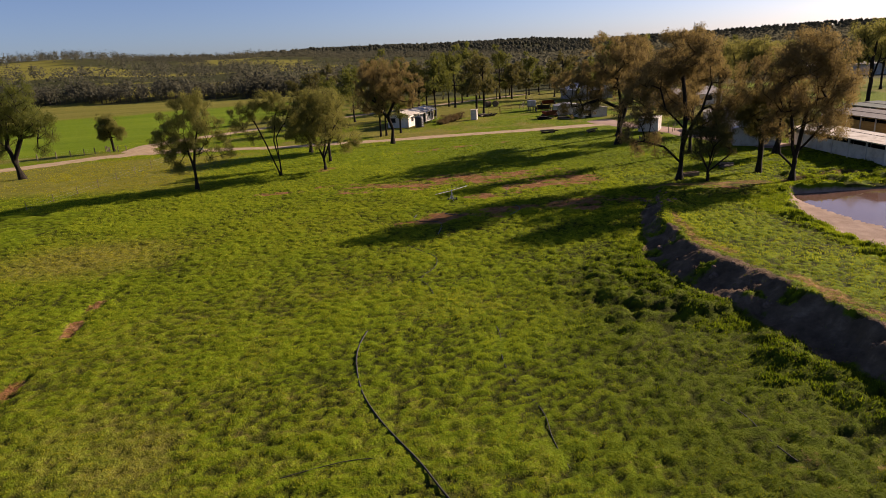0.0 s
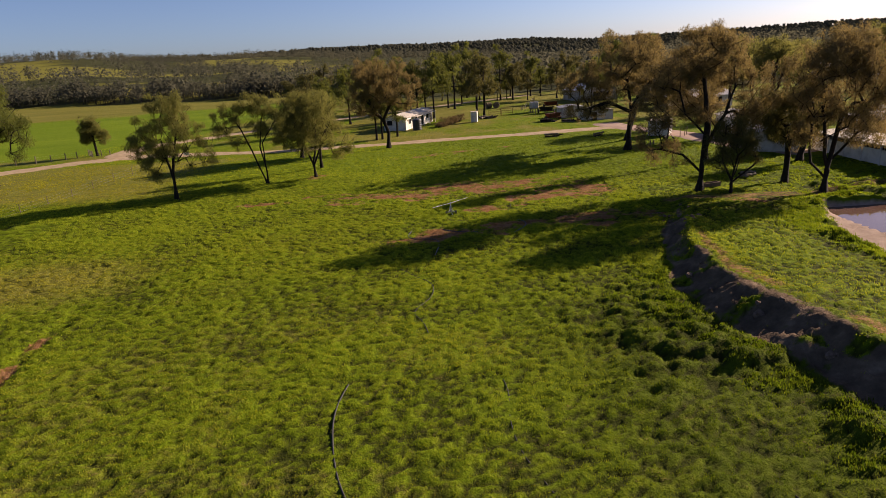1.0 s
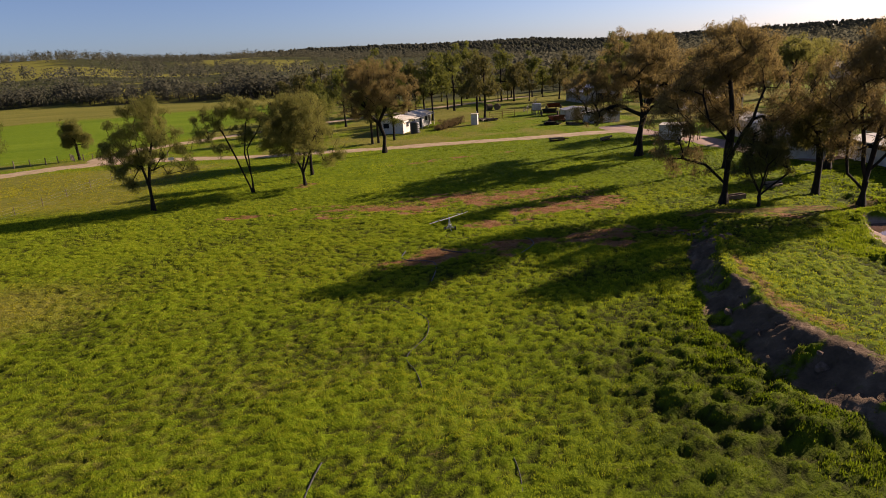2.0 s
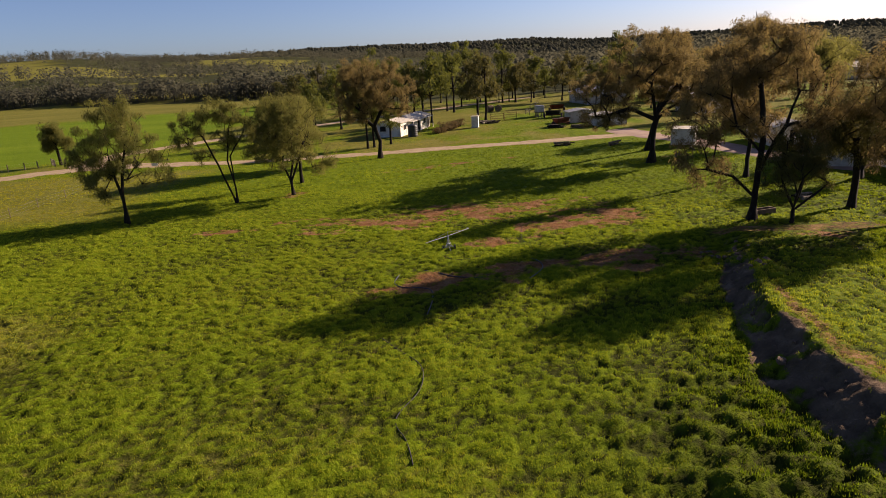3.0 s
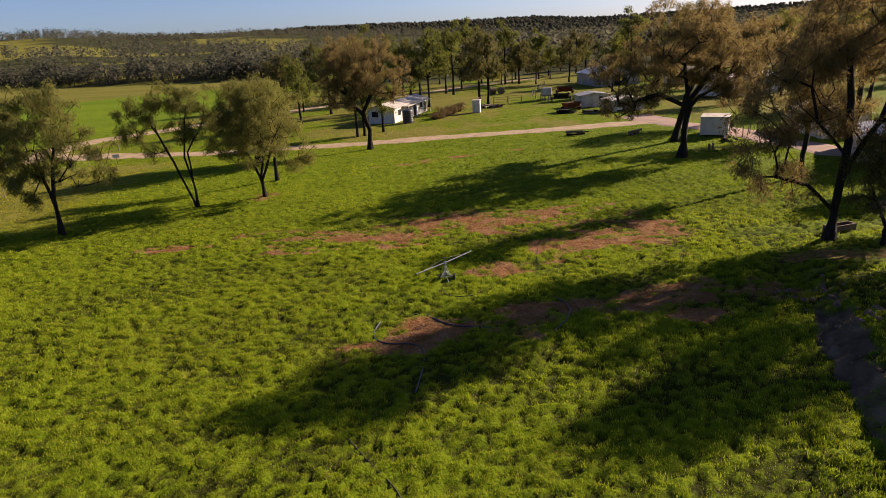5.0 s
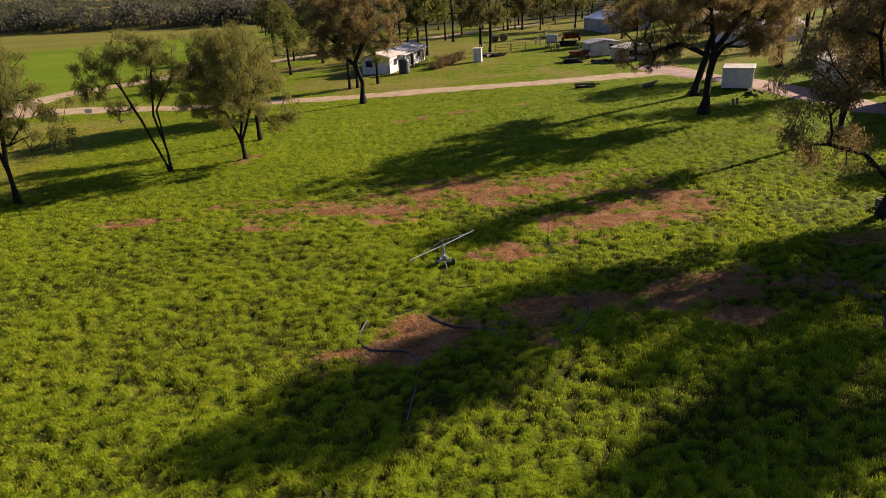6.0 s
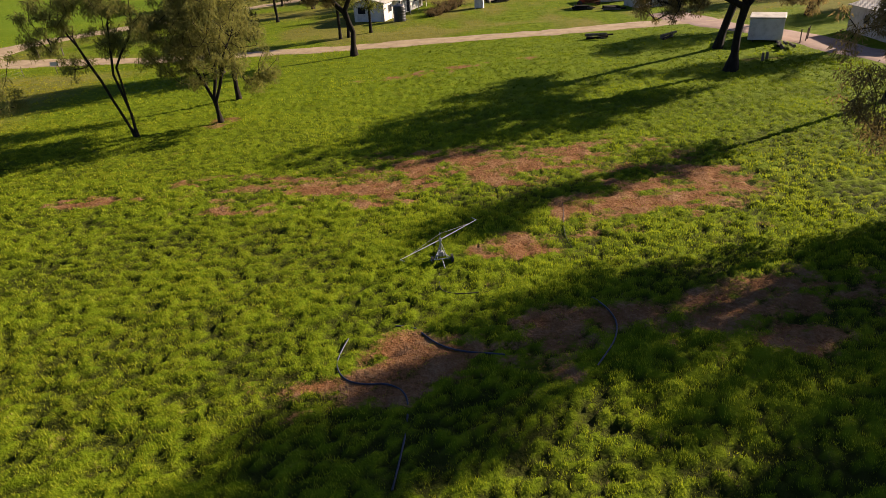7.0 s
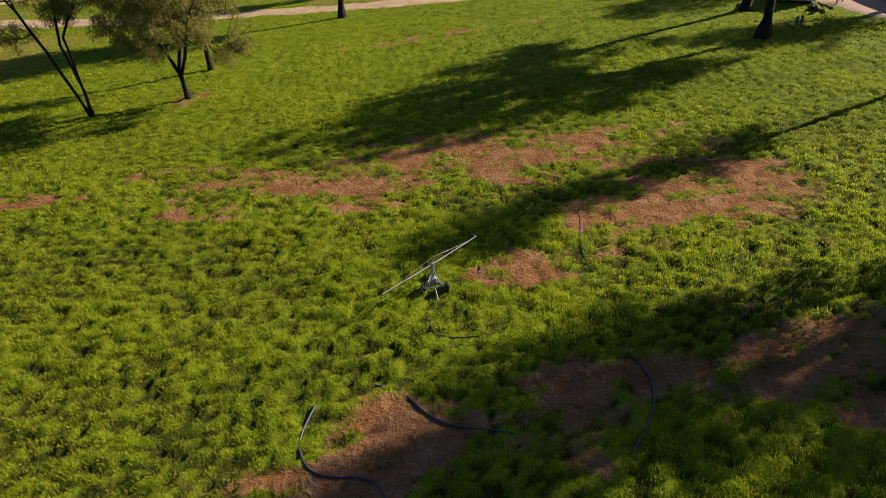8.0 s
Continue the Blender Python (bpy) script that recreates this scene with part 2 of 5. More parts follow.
    if bevel:
        edges = {e for v in got["verts"] for e in v.link_edges}
        bmesh.ops.bevel(bm, geom=list(edges), offset=bevel, segments=1, affect="EDGES")
    return bm


def rod(bm, a, b, r0, r1=None, sides=8):
    """Adds a round bar from a to b."""
    a, b = Vector(a), Vector(b)
    m = Matrix.Translation((a + b) / 2) @ (b - a).to_track_quat("Z", "Y").to_matrix().to_4x4()
    bmesh.ops.create_cone(bm, cap_ends=True, segments=sides, radius1=r0, radius2=r0 if r1 is None else r1, depth=(b - a).length, matrix=m)
    return bm


def boxed(*a, **k):
    return box(bmesh.new(), *a, **k)


def rodded(*a, **k):
    return rod(bmesh.new(), *a, **k)


def lattice_noise(x, y, size, seed):
    """Smooth value noise from 0 to 1 with cells of that size."""
    x, y = np.asarray(x, float) / size + 1000.0, np.asarray(y, float) / size + 1000.0
    i, j = np.floor(x).astype(np.int64), np.floor(y).astype(np.int64)
    u, v = x - i, y - j
    u, v = u * u * (3 - 2 * u), v * v * (3 - 2 * v)

    def h(a, b):
        n = (a * 374761393 + b * 668265263 + seed * 974634121) & 0x7FFFFFFF
        n = ((n ^ (n >> 13)) * 1274126177) & 0x7FFFFFFF
        return ((n ^ (n >> 16)) & 0xFFFF) / 65535.0

    return (h(i, j) * (1 - u) + h(i + 1, j) * u) * (1 - v) + (h(i, j + 1) * (1 - u) + h(i + 1, j + 1) * u) * v


def domes(x, y, size, seed):
    """Rounded hummocks, each round a point of its own in a loose grid: 0 in the gaps, 1 on top."""
    x, y = np.asarray(x, float) / size + 1000.0, np.asarray(y, float) / size + 1000.0
    i, j = np.floor(x).astype(np.int64), np.floor(y).astype(np.int64)
    best = np.zeros(np.shape(x))
    for a in (-1, 0, 1):
        for b in (-1, 0, 1):
            n = ((i + a) * 374761393 + (j + b) * 668265263 + seed * 974634121) & 0x7FFFFFFF
            n = ((n ^ (n >> 13)) * 1274126177) & 0x7FFFFFFF
            n = n ^ (n >> 16)
            px, py, r = i + a + (n & 255) / 255.0, j + b + ((n >> 8) & 255) / 255.0, 0.42 + 0.38 * ((n >> 16) & 255) / 255.0
            d = np.hypot(x - px, (y - py) * 1.15) / r
            best = np.maximum(best, np.sqrt(np.clip(1 - d * d, 0, 1)) * (0.55 + 0.56 * r))
    return best


def hummocks(x, y):
    """How tall the sward stands, from 0 to about 1: tussocks of two sizes and gaps between them."""
    return np.clip(0.46 * domes(x, y, 0.40, 81) + 0.34 * domes(x, y, 0.22, 82) + 0.28 * lattice_noise(x, y, 1.7, 83) + 0.30 * (lattice_noise(x * 0.6, y, 2.9, 84) - 0.5), 0, 1)


def smooth_step(a, b, x):
    t = np.clip((np.asarray(x, float) - a) / (b - a), 0, 1)
    return t * t * (3 - 2 * t)


# ---- the lie of the land ----
BANK_Y = [-60, 10, 16, 20, 24, 28, 32, 36, 40, 44, 50, 54, 58]
BANK_CREST = [30, 19.4, 17.9, 17.2, 16.6, 15.9, 14.9, 14.5, 14.9, 16.2, 18.6, 20.4, 22]
BANK_FOOT = [27.4, 17.3, 15.8, 15.0, 14.3, 13.2, 12.2, 12.4, 13.3, 14.7, 17.2, 19.2, 21.5]
BANK_HIGH = [1.35, 1.35, 1.35, 1.35, 1.3, 1.25, 1.2, 1.12, 1.0, 0.85, 0.6, 0.25, 0.0]
POND_LEVEL = -0.72
ROAD = [(-110, 78), (-84, 89), (-70, 93.5), (-62.4, 97.8), (-57, 102), (-49, 105.6), (-40, 104.6), (-27, 102.4), (-15, 103.0), (-7, 102.6), (3, 103.5), (17, 103.9), (22, 105), (29, 105.5), (33, 104)]
LOOP = [(-49, 105.6), (-53, 110), (-54, 115), (-53, 121.5), (-46.5, 128.5), (-38, 139), (-24, 152), (0, 176), (30, 200)]
YARD = [(29, 112), (30.5, 105), (32, 100), (35.5, 93), (36.0, 87), (37.5, 80), (41, 72)]
BANK_PATH = [(19.5, 54.2), (24, 53.6), (29, 53.9), (34, 55.4), (39, 56.5)]
RUT = [(-20.5, 38.0), (-20.2, 32.4), (-19.3, 28.0), (-19.2, 25.6), (-18.8, 23.6), (-18.3, 20.5)]
HOSES = [[(-0.5, 50.6), (0.1, 50.55), (0.4, 50.1), (0.9, 49.4), (1.6, 49.0), (2.5, 48.9), (2.9, 48.7)],
         [(6.2, 51.6), (6.4, 51.1), (6.62, 50.4), (6.6, 49.8), (6.3, 49.0), (5.8, 48.3), (5.5, 47.9)],
         [(-2.0, 50.0), (-2.2, 49.4), (-2.25, 48.7), (-1.9, 48.0), (-1.3, 47.75), (-0.6, 47.8), (0.0, 47.3), (0.0, 46.2), (-0.1, 45.1), (-0.3, 44.0)],
         [(-2.4, 41.4), (-1.6, 40.2), (-0.5, 38.6), (-0.4, 37.2), (-0.6, 36.2), (-1.4, 34.9), (-1.4, 34.1), (-0.9, 33.2), (-0.7, 31.8)],
         [(-3.9, 27.4), (-4.1, 26.5), (-4.15, 25.0), (-4.0, 23.7), (-3.7, 22.2), (-3.3, 20.9), (-2.6, 19.4), (-1.9, 18.2), (-1.1, 16.8), (-0.4, 15.3), (0.4, 14.0), (0.8, 12.4)],
         [(2.3, 27.0), (2.45, 26.1), (2.2, 24.4), (2.3, 22.4), (2.9, 20.7), (3.3, 19.2), (3.2, 17.6), (3.5, 16.2)],
         [(9.6, 19.4), (10.0, 18.2), (9.9, 16.8), (10.2, 15.6)],
         [(6.7, 59.4), (6.6, 58.6), (6.3, 57.2), (6.15, 55.6), (6.4, 54.6)],
         [(-5.6, 16.6), (-4.4, 17.0), (-3.2, 17.3), (-2.4, 17.3)],
         [(1.0, 53.9), (0.95, 53.0), (1.1, 52.5), (1.7, 52.3), (2.4, 52.35)]]
# bare earth: centre, half sizes along and across, turn in degrees, strength
BARE = [(10.5, 59.3, 5.6, 2.8, 16, 1.0), (3.8, 64.6, 9.5, 3.1, 4, 0.95), (-4.8, 63.2, 7.5, 2.0, -10, 0.85), (-1.8, 60.8, 2.2, 0.8, 8, 0.9),
        (-16.6, 63.3, 3.2, 0.7, 3, 1.15), (-8.0, 61.0, 2.6, 0.8, -6, 0.85), (-11.0, 65.2, 3.0, 0.7, 8, 0.9), (4.0, 55.6, 2.3, 1.4, 12, 1.1),
        (1.9, 49.1, 5.4, 1.6, 21, 1.0), (-2.4, 47.8, 1.7, 0.6, 15, 0.9), (6.2, 50.4, 3.0, 1.0, 4, 0.95), (11.6, 50.3, 5.2, 2.1, 8, 0.9), (3.8, 47.3, 1.3, 0.6, 20, 0.75),
        (4.0, 89.2, 6.5, 1.0, 20, 0.85), (-3.0, 86.6, 2.6, 0.9, 10, 0.8), (-13.7, 76.4, 1.2, 0.9, 0, 0.8), (12.0, 15.5, 2.0, 0.8, 20, 0.35),
        (28.6, 85.2, 2.5, 1.2, 0, 0.5), (-10.5, 84.0, 2.0, 0.5, 10, 0.3), (24.0, 51.8, 3.2, 1.0, -5, 0.7)]


def ridge_gain(x, y):
    """Distance, bearing and height of the far hills."""
    r, az = np.hypot(x, y), np.degrees(np.arctan2(x, y))
    far = np.interp(az, [-90, -40, -28, -20, -8, 10, 25, 40, 90], [1050, 1050, 1000, 1300, 2100, 2300, 2300, 2200, 1800])
    high = np.interp(az, [-180, -90, -36, -28, -23, -17, -10, -5, 0, 9, 14, 25, 32, 40, 90, 180],
                     [8, 24, 41, 43, 37, 35, 55, 58, 54, 54, 38, 38, 40, 30, 18, 8])
    return r, az, far, high


def belt_front(az):
    """How far off the belt of trees stands that closes the flat paddocks."""
    return np.interp(az, [-90, -48, -34, -25, -16, -8, 0], [500, 470, 425, 362, 302, 300, 330])


def land(x, y, rough=True):
    """Height of the ground."""
    x, y = np.asarray(x, float), np.asarray(y, float)
    z = 0.22 * (lattice_noise(x, y, 17, 1) - 0.5)
    crest, foot, high = np.interp(y, BANK_Y, BANK_CREST), np.interp(y, BANK_Y, BANK_FOOT), np.interp(y, BANK_Y, BANK_HIGH)
    wob = (lattice_noise(x, y, 4.5, 7) - 0.5) * 0.9 + (lattice_noise(x, y, 2.0, 5) - 0.5) * 0.7 + (lattice_noise(x, y, 0.8, 6) - 0.5) * 0.5
    u = (x + wob * np.clip(high, 0, 1) - foot) / (crest - foot)
    face = np.clip(u, 0, 1) ** 1.25
    back = np.clip((x - crest) / 10.0, 0, 1)
    grass_edge = np.interp(y, [-60, 30, 42, 47, 51.5, 60], [36, 26.2, 25.9, 27.6, 30.0, 33])
    inside = np.minimum(np.minimum(x - grass_edge, 4 * (51.9 - y)), 4 * (62 - x))
    south = np.clip((y + 60) / 30, 0, 1)
    z = z + high * face * (1 - back * (1 - 0.05)) * south
    fall = smooth_step(-4, 0, inside) * (y < 60) * south
    z = z - 0.32 * fall
    z = np.where(inside > 0, np.minimum(z, -0.45 - 0.3 * np.clip(inside, 0, 12) / np.interp(y, [30, 41, 46, 50.5], [7.5, 5.0, 2.8, 0.5])), z)
    east = smooth_step(27, 33, x) * smooth_step(68, 56, y) * smooth_step(50.5, 53, y)
    z = z - 0.30 * east
    r, az, far, high2 = ridge_gain(x, y)
    start = belt_front(az) + 10
    rise = np.clip((r - start) / (far - start), 0, 1) ** np.interp(az, [-16, -6, 8, 16], [0.85, 1.6, 2.4, 3.2]) * high2
    roll = (lattice_noise(x, y, 240, 8) - 0.35) * 16 * smooth_step(start, start + 260, r) * smooth_step(far * 1.0, far * 0.7, r)
    z = z + rise + np.maximum(roll, -3) - np.clip(r - far, 0, 3000) * 0.012
    if rough:
        near = (0.15 + 0.85 * smooth_step(96, 80, y)) * smooth_step(-14, 2, y) * smooth_step(-75, -55, x)
        lump = hummocks(x, y)
        trod = np.zeros(np.shape(x))
        for hose in HOSES:
            trod = np.maximum(trod, near_line(x, y, hose, 0.4))
        z = z - 0.12 * near_line(x, y, RUT, 0.6)
        soft = (1 - 0.5 * trod) * (1 - np.clip(near_line(x, y, ROAD, 2.4) + near_line(x, y, LOOP, 2.6) + near_line(x, y, YARD, 4.5) + near_line(x, y, BANK_PATH, 1.6), 0, 1))
        weeds = rank_growth(x, y)
        z = z + (0.44 * domes(x, y, 1.1, 91) ** 1.2 + 0.15 * domes(x, y, 0.55, 93)) * weeds
        lawn = 1 - 0.75 * smooth_step(98, 106, y)
        z = z + near * (lump - 0.5) * (0.25 + 0.09 * smooth_step(30, 46, y) - 0.12 * smooth_step(58, 74, y)) * soft * smooth_step(300, 150, r) * (1 - 0.6 * bare_patches(x, y)) * lawn * (1 - 0.8 * (inside > -0.3))
        z = z + (0.22 * (lattice_noise(x, y, 2.3, 22) - 0.5) + 0.20 * (lattice_noise(x, y, 0.9, 21) - 0.5)) * np.exp(-((u - 0.55) / 0.45) ** 2) * (high > 0.25) * south
    return z


def rank_growth(x, y):
    """Where big rank tussocks stand, from 0 to 1: along the bank's foot and the water."""
    foot = np.interp(y, BANK_Y, BANK_FOOT)
    grass_edge = np.interp(y, [-60, 30, 42, 47, 51.5, 60], [36, 26.2, 25.9, 27.6, 30.0, 33])
    inside = np.minimum(np.minimum(x - grass_edge, 4 * (51.9 - y)), 4 * (62 - x))
    lot = smooth_step(-9.5, -2.5, x - foot) * smooth_step(0.6, -0.6, x - foot) * smooth_step(44, 34, y) * (y > 6)
    lot = lot * smooth_step(0.28, 0.5, lattice_noise(x, y, 3.2, 92) + 0.2 * smooth_step(-3.5, -1.0, x - foot)) * (0.35 + 0.65 * np.exp(-((y - 27) / 7) ** 2))
    shore = smooth_step(-3.2 - 2.0 * np.exp(-((y - 47) / 4) ** 2), -0.6, inside) * (inside < 0.25) * (y < 58) * (y > 8) + smooth_step(30, 34, x) * smooth_step(52.2, 53.2, y) * smooth_step(66, 58, y)
    return np.clip(lot + shore * smooth_step(0.3, 0.6, lattice_noise(x, y, 3.5, 92)), 0, 1)


def near_line(x, y, line, reach):
    """1 on a line of points, falling to 0 at reach from it."""
    best = np.full(np.shape(x), 1e9)
    for (ax, ay), (bx, by) in zip(line[:-1], line[1:]):
        dx, dy = bx - ax, by - ay
        k = np.clip(((x - ax) * dx + (y - ay) * dy) / (dx * dx + dy * dy), 0, 1)
        best = np.minimum(best, np.hypot(x - ax - k * dx, y - ay - k * dy))
    return smooth_step(reach, reach * 0.55, best)


def bare_patches(x, y):
    """Where the red earth lies open, from 0 to 1."""
    bare = np.zeros(np.shape(x))
    wig = (lattice_noise(x, y, 2.4, 11) - 0.5) * 0.9 + (lattice_noise(x, y, 0.8, 12) - 0.5) * 0.6
    for cx, cy, a, b, turn, power in BARE:
        c, s = math.cos(radians(turn)), math.sin(radians(turn))
        px, py = ((x - cx) * c + (y - cy) * s) / a, (-(x - cx) * s + (y - cy) * c) / b
        bare = np.maximum(bare, power * smooth_step(1.45, 0.45, np.hypot(px, py) + wig * 0.9))
    streak = lattice_noise(x * 0.42, y, 0.75, 13) * 0.6 + lattice_noise(x * 0.6, y, 0.3, 19) * 0.4
    return np.clip(1.2 * bare - 0.66 * smooth_step(0.42, 0.70, streak) - 0.24 * smooth_step(0.45, 0.7, lattice_noise(x, y, 2.6, 29)) - 0.5 * smooth_step(0.52, 0.72, 0.6 * lattice_noise(x * 0.7, y, 0.5, 37) + 0.4 * lattice_noise(x, y, 1.4, 38)), 0, 1)


def groves(x, y):
    """Where trees stand on the near rise: 1 in the groves, 0 in the clearings; closed wood further up."""
    f = lattice_noise(x, y, 150, 51) * 0.62 + lattice_noise(x, y, 46, 52) * 0.38
    return np.maximum(smooth_step(0.42, 0.53, f), smooth_step(900, 1150, np.hypot(x, y)) * 0.9)


def covers(x, y):
    """What covers the ground, each from 0 to 1: bare red earth, eroded clay, wet sand, dry grass, lush crop, woodland floor."""
    x, y = np.asarray(x, float), np.asarray(y, float)
    wig = (lattice_noise(x, y, 2.4, 11) - 0.5) * 0.9 + (lattice_noise(x, y, 0.8, 12) - 0.5) * 0.6
    bare = bare_patches(x, y)
    bare = np.maximum(bare, 0.55 * near_line(x, y, BANK_PATH, 1.2))
    bare = np.maximum(bare, 0.85 * near_line(x, y, RUT, 0.5) * smooth_step(0.3, 0.6, lattice_noise(x, y, 1.6, 35)))
    crest, foot, high = np.interp(y, BANK_Y, BANK_CREST), np.interp(y, BANK_Y, BANK_FOOT), np.interp(y, BANK_Y, BANK_HIGH)
    u = (x + wig * 0.7 - foot) / (crest - foot)
    clay = smooth_step(-0.05, 0.2, u) * smooth_step(1.3, 0.95, u) * smooth_step(0.2, 0.6, high) * (1 - 0.6 * smooth_step(37, 43, y) * smooth_step(0.35, 0.6, lattice_noise(x, y, 1.6, 39)))
    clay = clay * (1 - 0.75 * smooth_step(0.56, 0.74, 0.65 * lattice_noise(x, y, 1.3, 40) + 0.35 * lattice_noise(x, y, 0.5, 42)))
    bare = np.maximum(bare, 0.6 * np.exp(-((u - 1.45) / 0.25) ** 2) * (high > 0.9) * smooth_step(0.35, 0.6, lattice_noise(x, y, 3.0, 31)))
    grass_edge = np.interp(y, [-60, 30, 42, 47, 51.5, 60], [36, 26.2, 25.9, 27.6, 30.0, 33])
    inside = np.minimum(np.minimum(x - grass_edge, 4 * (51.9 - y)), 4 * (62 - x))
    sand = smooth_step(-0.4, 0.3, inside + wig * 0.5)
    r, az, far, _ = ridge_gain(x, y)
    dry = 0.5 * smooth_step(0.44, 0.74, lattice_noise(x, y, 13, 14) * 0.7 + lattice_noise(x, y, 4, 15) * 0.3) * smooth_step(6, -12, x) * smooth_step(50, 36, y)
    dry = np.maximum(dry, 0.34 * smooth_step(52, 32, y) * (0.25 + 0.75 * smooth_step(11, 1, x)) * smooth_step(0.1, 0.6, lattice_noise(x, y, 5, 27)))
    dry = np.maximum(dry, 0.2 * smooth_step(0.55, 0.8, lattice_noise(x, y, 7, 16)) * (y < 70))
    dry = np.maximum(dry, 0.6 * np.exp(-(((x + 10) / 6) ** 2 + ((y - 18) / 5) ** 2)) * smooth_step(0.25, 0.6, lattice_noise(x, y, 2.2, 36)))
    dry = np.maximum(dry, 0.75 * np.exp(-(((x + 26) / 9) ** 2 + ((y - 43) / 6) ** 2)))
    dry = np.maximum(dry, 0.95 * smooth_step(99, 107, y) * smooth_step(0.15, 0.75, 0.5 * lattice_noise(x, y, 11, 17) + 0.5 * lattice_noise(x, y, 3.2, 28)))
    dry = np.maximum(dry, 0.85 * smooth_step(225, 262, r + 20 * (lattice_noise(x, y, 40, 25) - 0.5)))
    dry = np.maximum(dry, 0.25 * smooth_step(14.5, 17, x) * (u > 0.9) * (y < 56))
    # Paler dry grass here, its dullness also put in for the trees' broad shade.
    dry = np.maximum(dry, 0.65 * smooth_step(-21, -34, x + 4 * (lattice_noise(x, y, 7, 34) - 0.5)) * smooth_step(64, 74, y) * smooth_step(101, 96, y))
    edge = 45 * (lattice_noise(x, y, 60, 18) - 0.5) + 16 * (lattice_noise(x, y, 14, 24) - 0.5)
    lush = smooth_step(-42, -56, x) * smooth_step(108, 120, y - (x + 60) * 0.25) * smooth_step(262, 212, r + edge)
    dry = dry * (1 - lush)
    front = belt_front(az)
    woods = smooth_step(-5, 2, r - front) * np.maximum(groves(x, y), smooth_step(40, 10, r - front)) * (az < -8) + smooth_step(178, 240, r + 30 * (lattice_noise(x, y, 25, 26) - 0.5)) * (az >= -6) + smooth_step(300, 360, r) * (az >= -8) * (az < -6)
    return bare, clay, sand, dry, lush, np.clip(woods, 0, 1)


def steps(fine0, fine1, step, out0, out1):
    """Grid lines: even in the middle, wider and wider outwards."""
    line = list(np.arange(fine0, fine1 + 1e-6, step))
    s, v = step, fine1
    while v < out1:
        s = min(s * (1.035 if s < 1.1 else 1.09), 90)
        v += s
        line.append(v)
    s, v = step, fine0
    while v > out0:
        s = min(s * (1.05 if s < 0.8 else 1.12), 120)
        v -= s
        line.insert(0, v)
    return np.array(line)


def make_ground():
    gx, gy = steps(-33, 27, 0.18, -3200, 3200), steps(14, 68, 0.18, -1500, 3800)
    X, Y = np.meshgrid(gx, gy)
    Z = land(X, Y)
    nx, ny = len(gx), len(gy)
    i = np.arange(nx * ny).reshape(ny, nx)
    faces = np.stack([i[:-1, :-1], i[:-1, 1:], i[1:, 1:], i[1:, :-1]], -1).reshape(-1, 4)
    names = ("bare", "clay", "sand", "dry", "lush", "woods")
    floats = {k: v.ravel() for k, v in zip(names, covers(X, Y))}
    # Where the gaps' painted shade shows: low spots between hummocks, fading with distance.
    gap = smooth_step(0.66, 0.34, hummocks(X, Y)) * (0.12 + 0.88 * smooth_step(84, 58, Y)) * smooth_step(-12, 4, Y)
    # Turf before the bank darkened in colour for the rank grass's self-shade.
    rank_shade = 0.55 * smooth_step(1, 9, X) * smooth_step(40, 27, Y) * smooth_step(1.5, 0, X - np.interp(Y, BANK_Y, BANK_FOOT))
    gap = np.maximum(gap, rank_shade)
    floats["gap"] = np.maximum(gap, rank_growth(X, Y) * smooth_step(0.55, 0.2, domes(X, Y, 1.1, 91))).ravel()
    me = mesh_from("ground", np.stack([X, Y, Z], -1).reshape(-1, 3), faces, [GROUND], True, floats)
    return tagged(new("ground", me), "grassy paddock with bare red earth patches and an eroded bank", "ground", "", "structure")


make_ground()


def ribbon(name, line, width, mat, label, seed, lift=0.05):
    """A dirt track laid along a line of points, with uneven edges."""
    pts = []
    for (ax, ay), (bx, by) in zip(line[:-1], line[1:]):
        n = max(2, int(math.hypot(bx - ax, by - ay) / 0.8))
        pts += [(ax + (bx - ax) * k / n, ay + (by - ay) * k / n) for k in range(n)]
    p = np.array(pts + [line[-1]])
    for _ in range(12):
        p[1:-1] = (p[:-2] + 2 * p[1:-1] + p[2:]) / 4
    d = np.gradient(p, axis=0)
    d /= np.linalg.norm(d, axis=1)[:, None]
    side = np.stack([d[:, 1], -d[:, 0]], 1)
    across = np.linspace(-1, 1, 9)
    rows = []
    for k, a in enumerate(across):
        w = width / 2 * np.interp(p[:, 0], [-60, -46, -36], [1.7, 1.5, 1.0]) * (1 + 0.5 * (lattice_noise(p[:, 0] + k // 5 * 50, p[:, 1], 1.6, seed) - 0.5) + 0.3 * (lattice_noise(p[:, 0], p[:, 1], 6, seed + 1) - 0.5))
        q = p + side * (a * w)[:, None]
        high = land(q[:, 0], q[:, 1], False) + lift - 0.13 * abs(a) ** 6 + 0.02 * math.cos(a * 9)
        rows.append(np.column_stack([q, high]))
    v = np.stack(rows, 1)
    i = np.arange(v.shape[0] * 9).reshape(-1, 9)
    faces = np.stack([i[:-1, :-1], i[:-1, 1:], i[1:, 1:], i[1:, :-1]], -1).reshape(-1, 4)
    return tagged(new(name, mesh_from(name, v.reshape(-1, 3), faces, [mat], True)), label, "road", "", "structure")


ribbon("road", ROAD, 4.0, DIRT_ROAD, "pale dirt farm track across the grass", 41)
ribbon("road", LOOP, 3.6, DIRT_ROAD, "pale dirt track curving towards the far paddock", 43, 0.06)
ribbon("road", YARD, 4.8, GRAVEL, "pinkish gravel drive between the farm sheds", 45, 0.07)

# the dam's water
bm = bmesh.new()
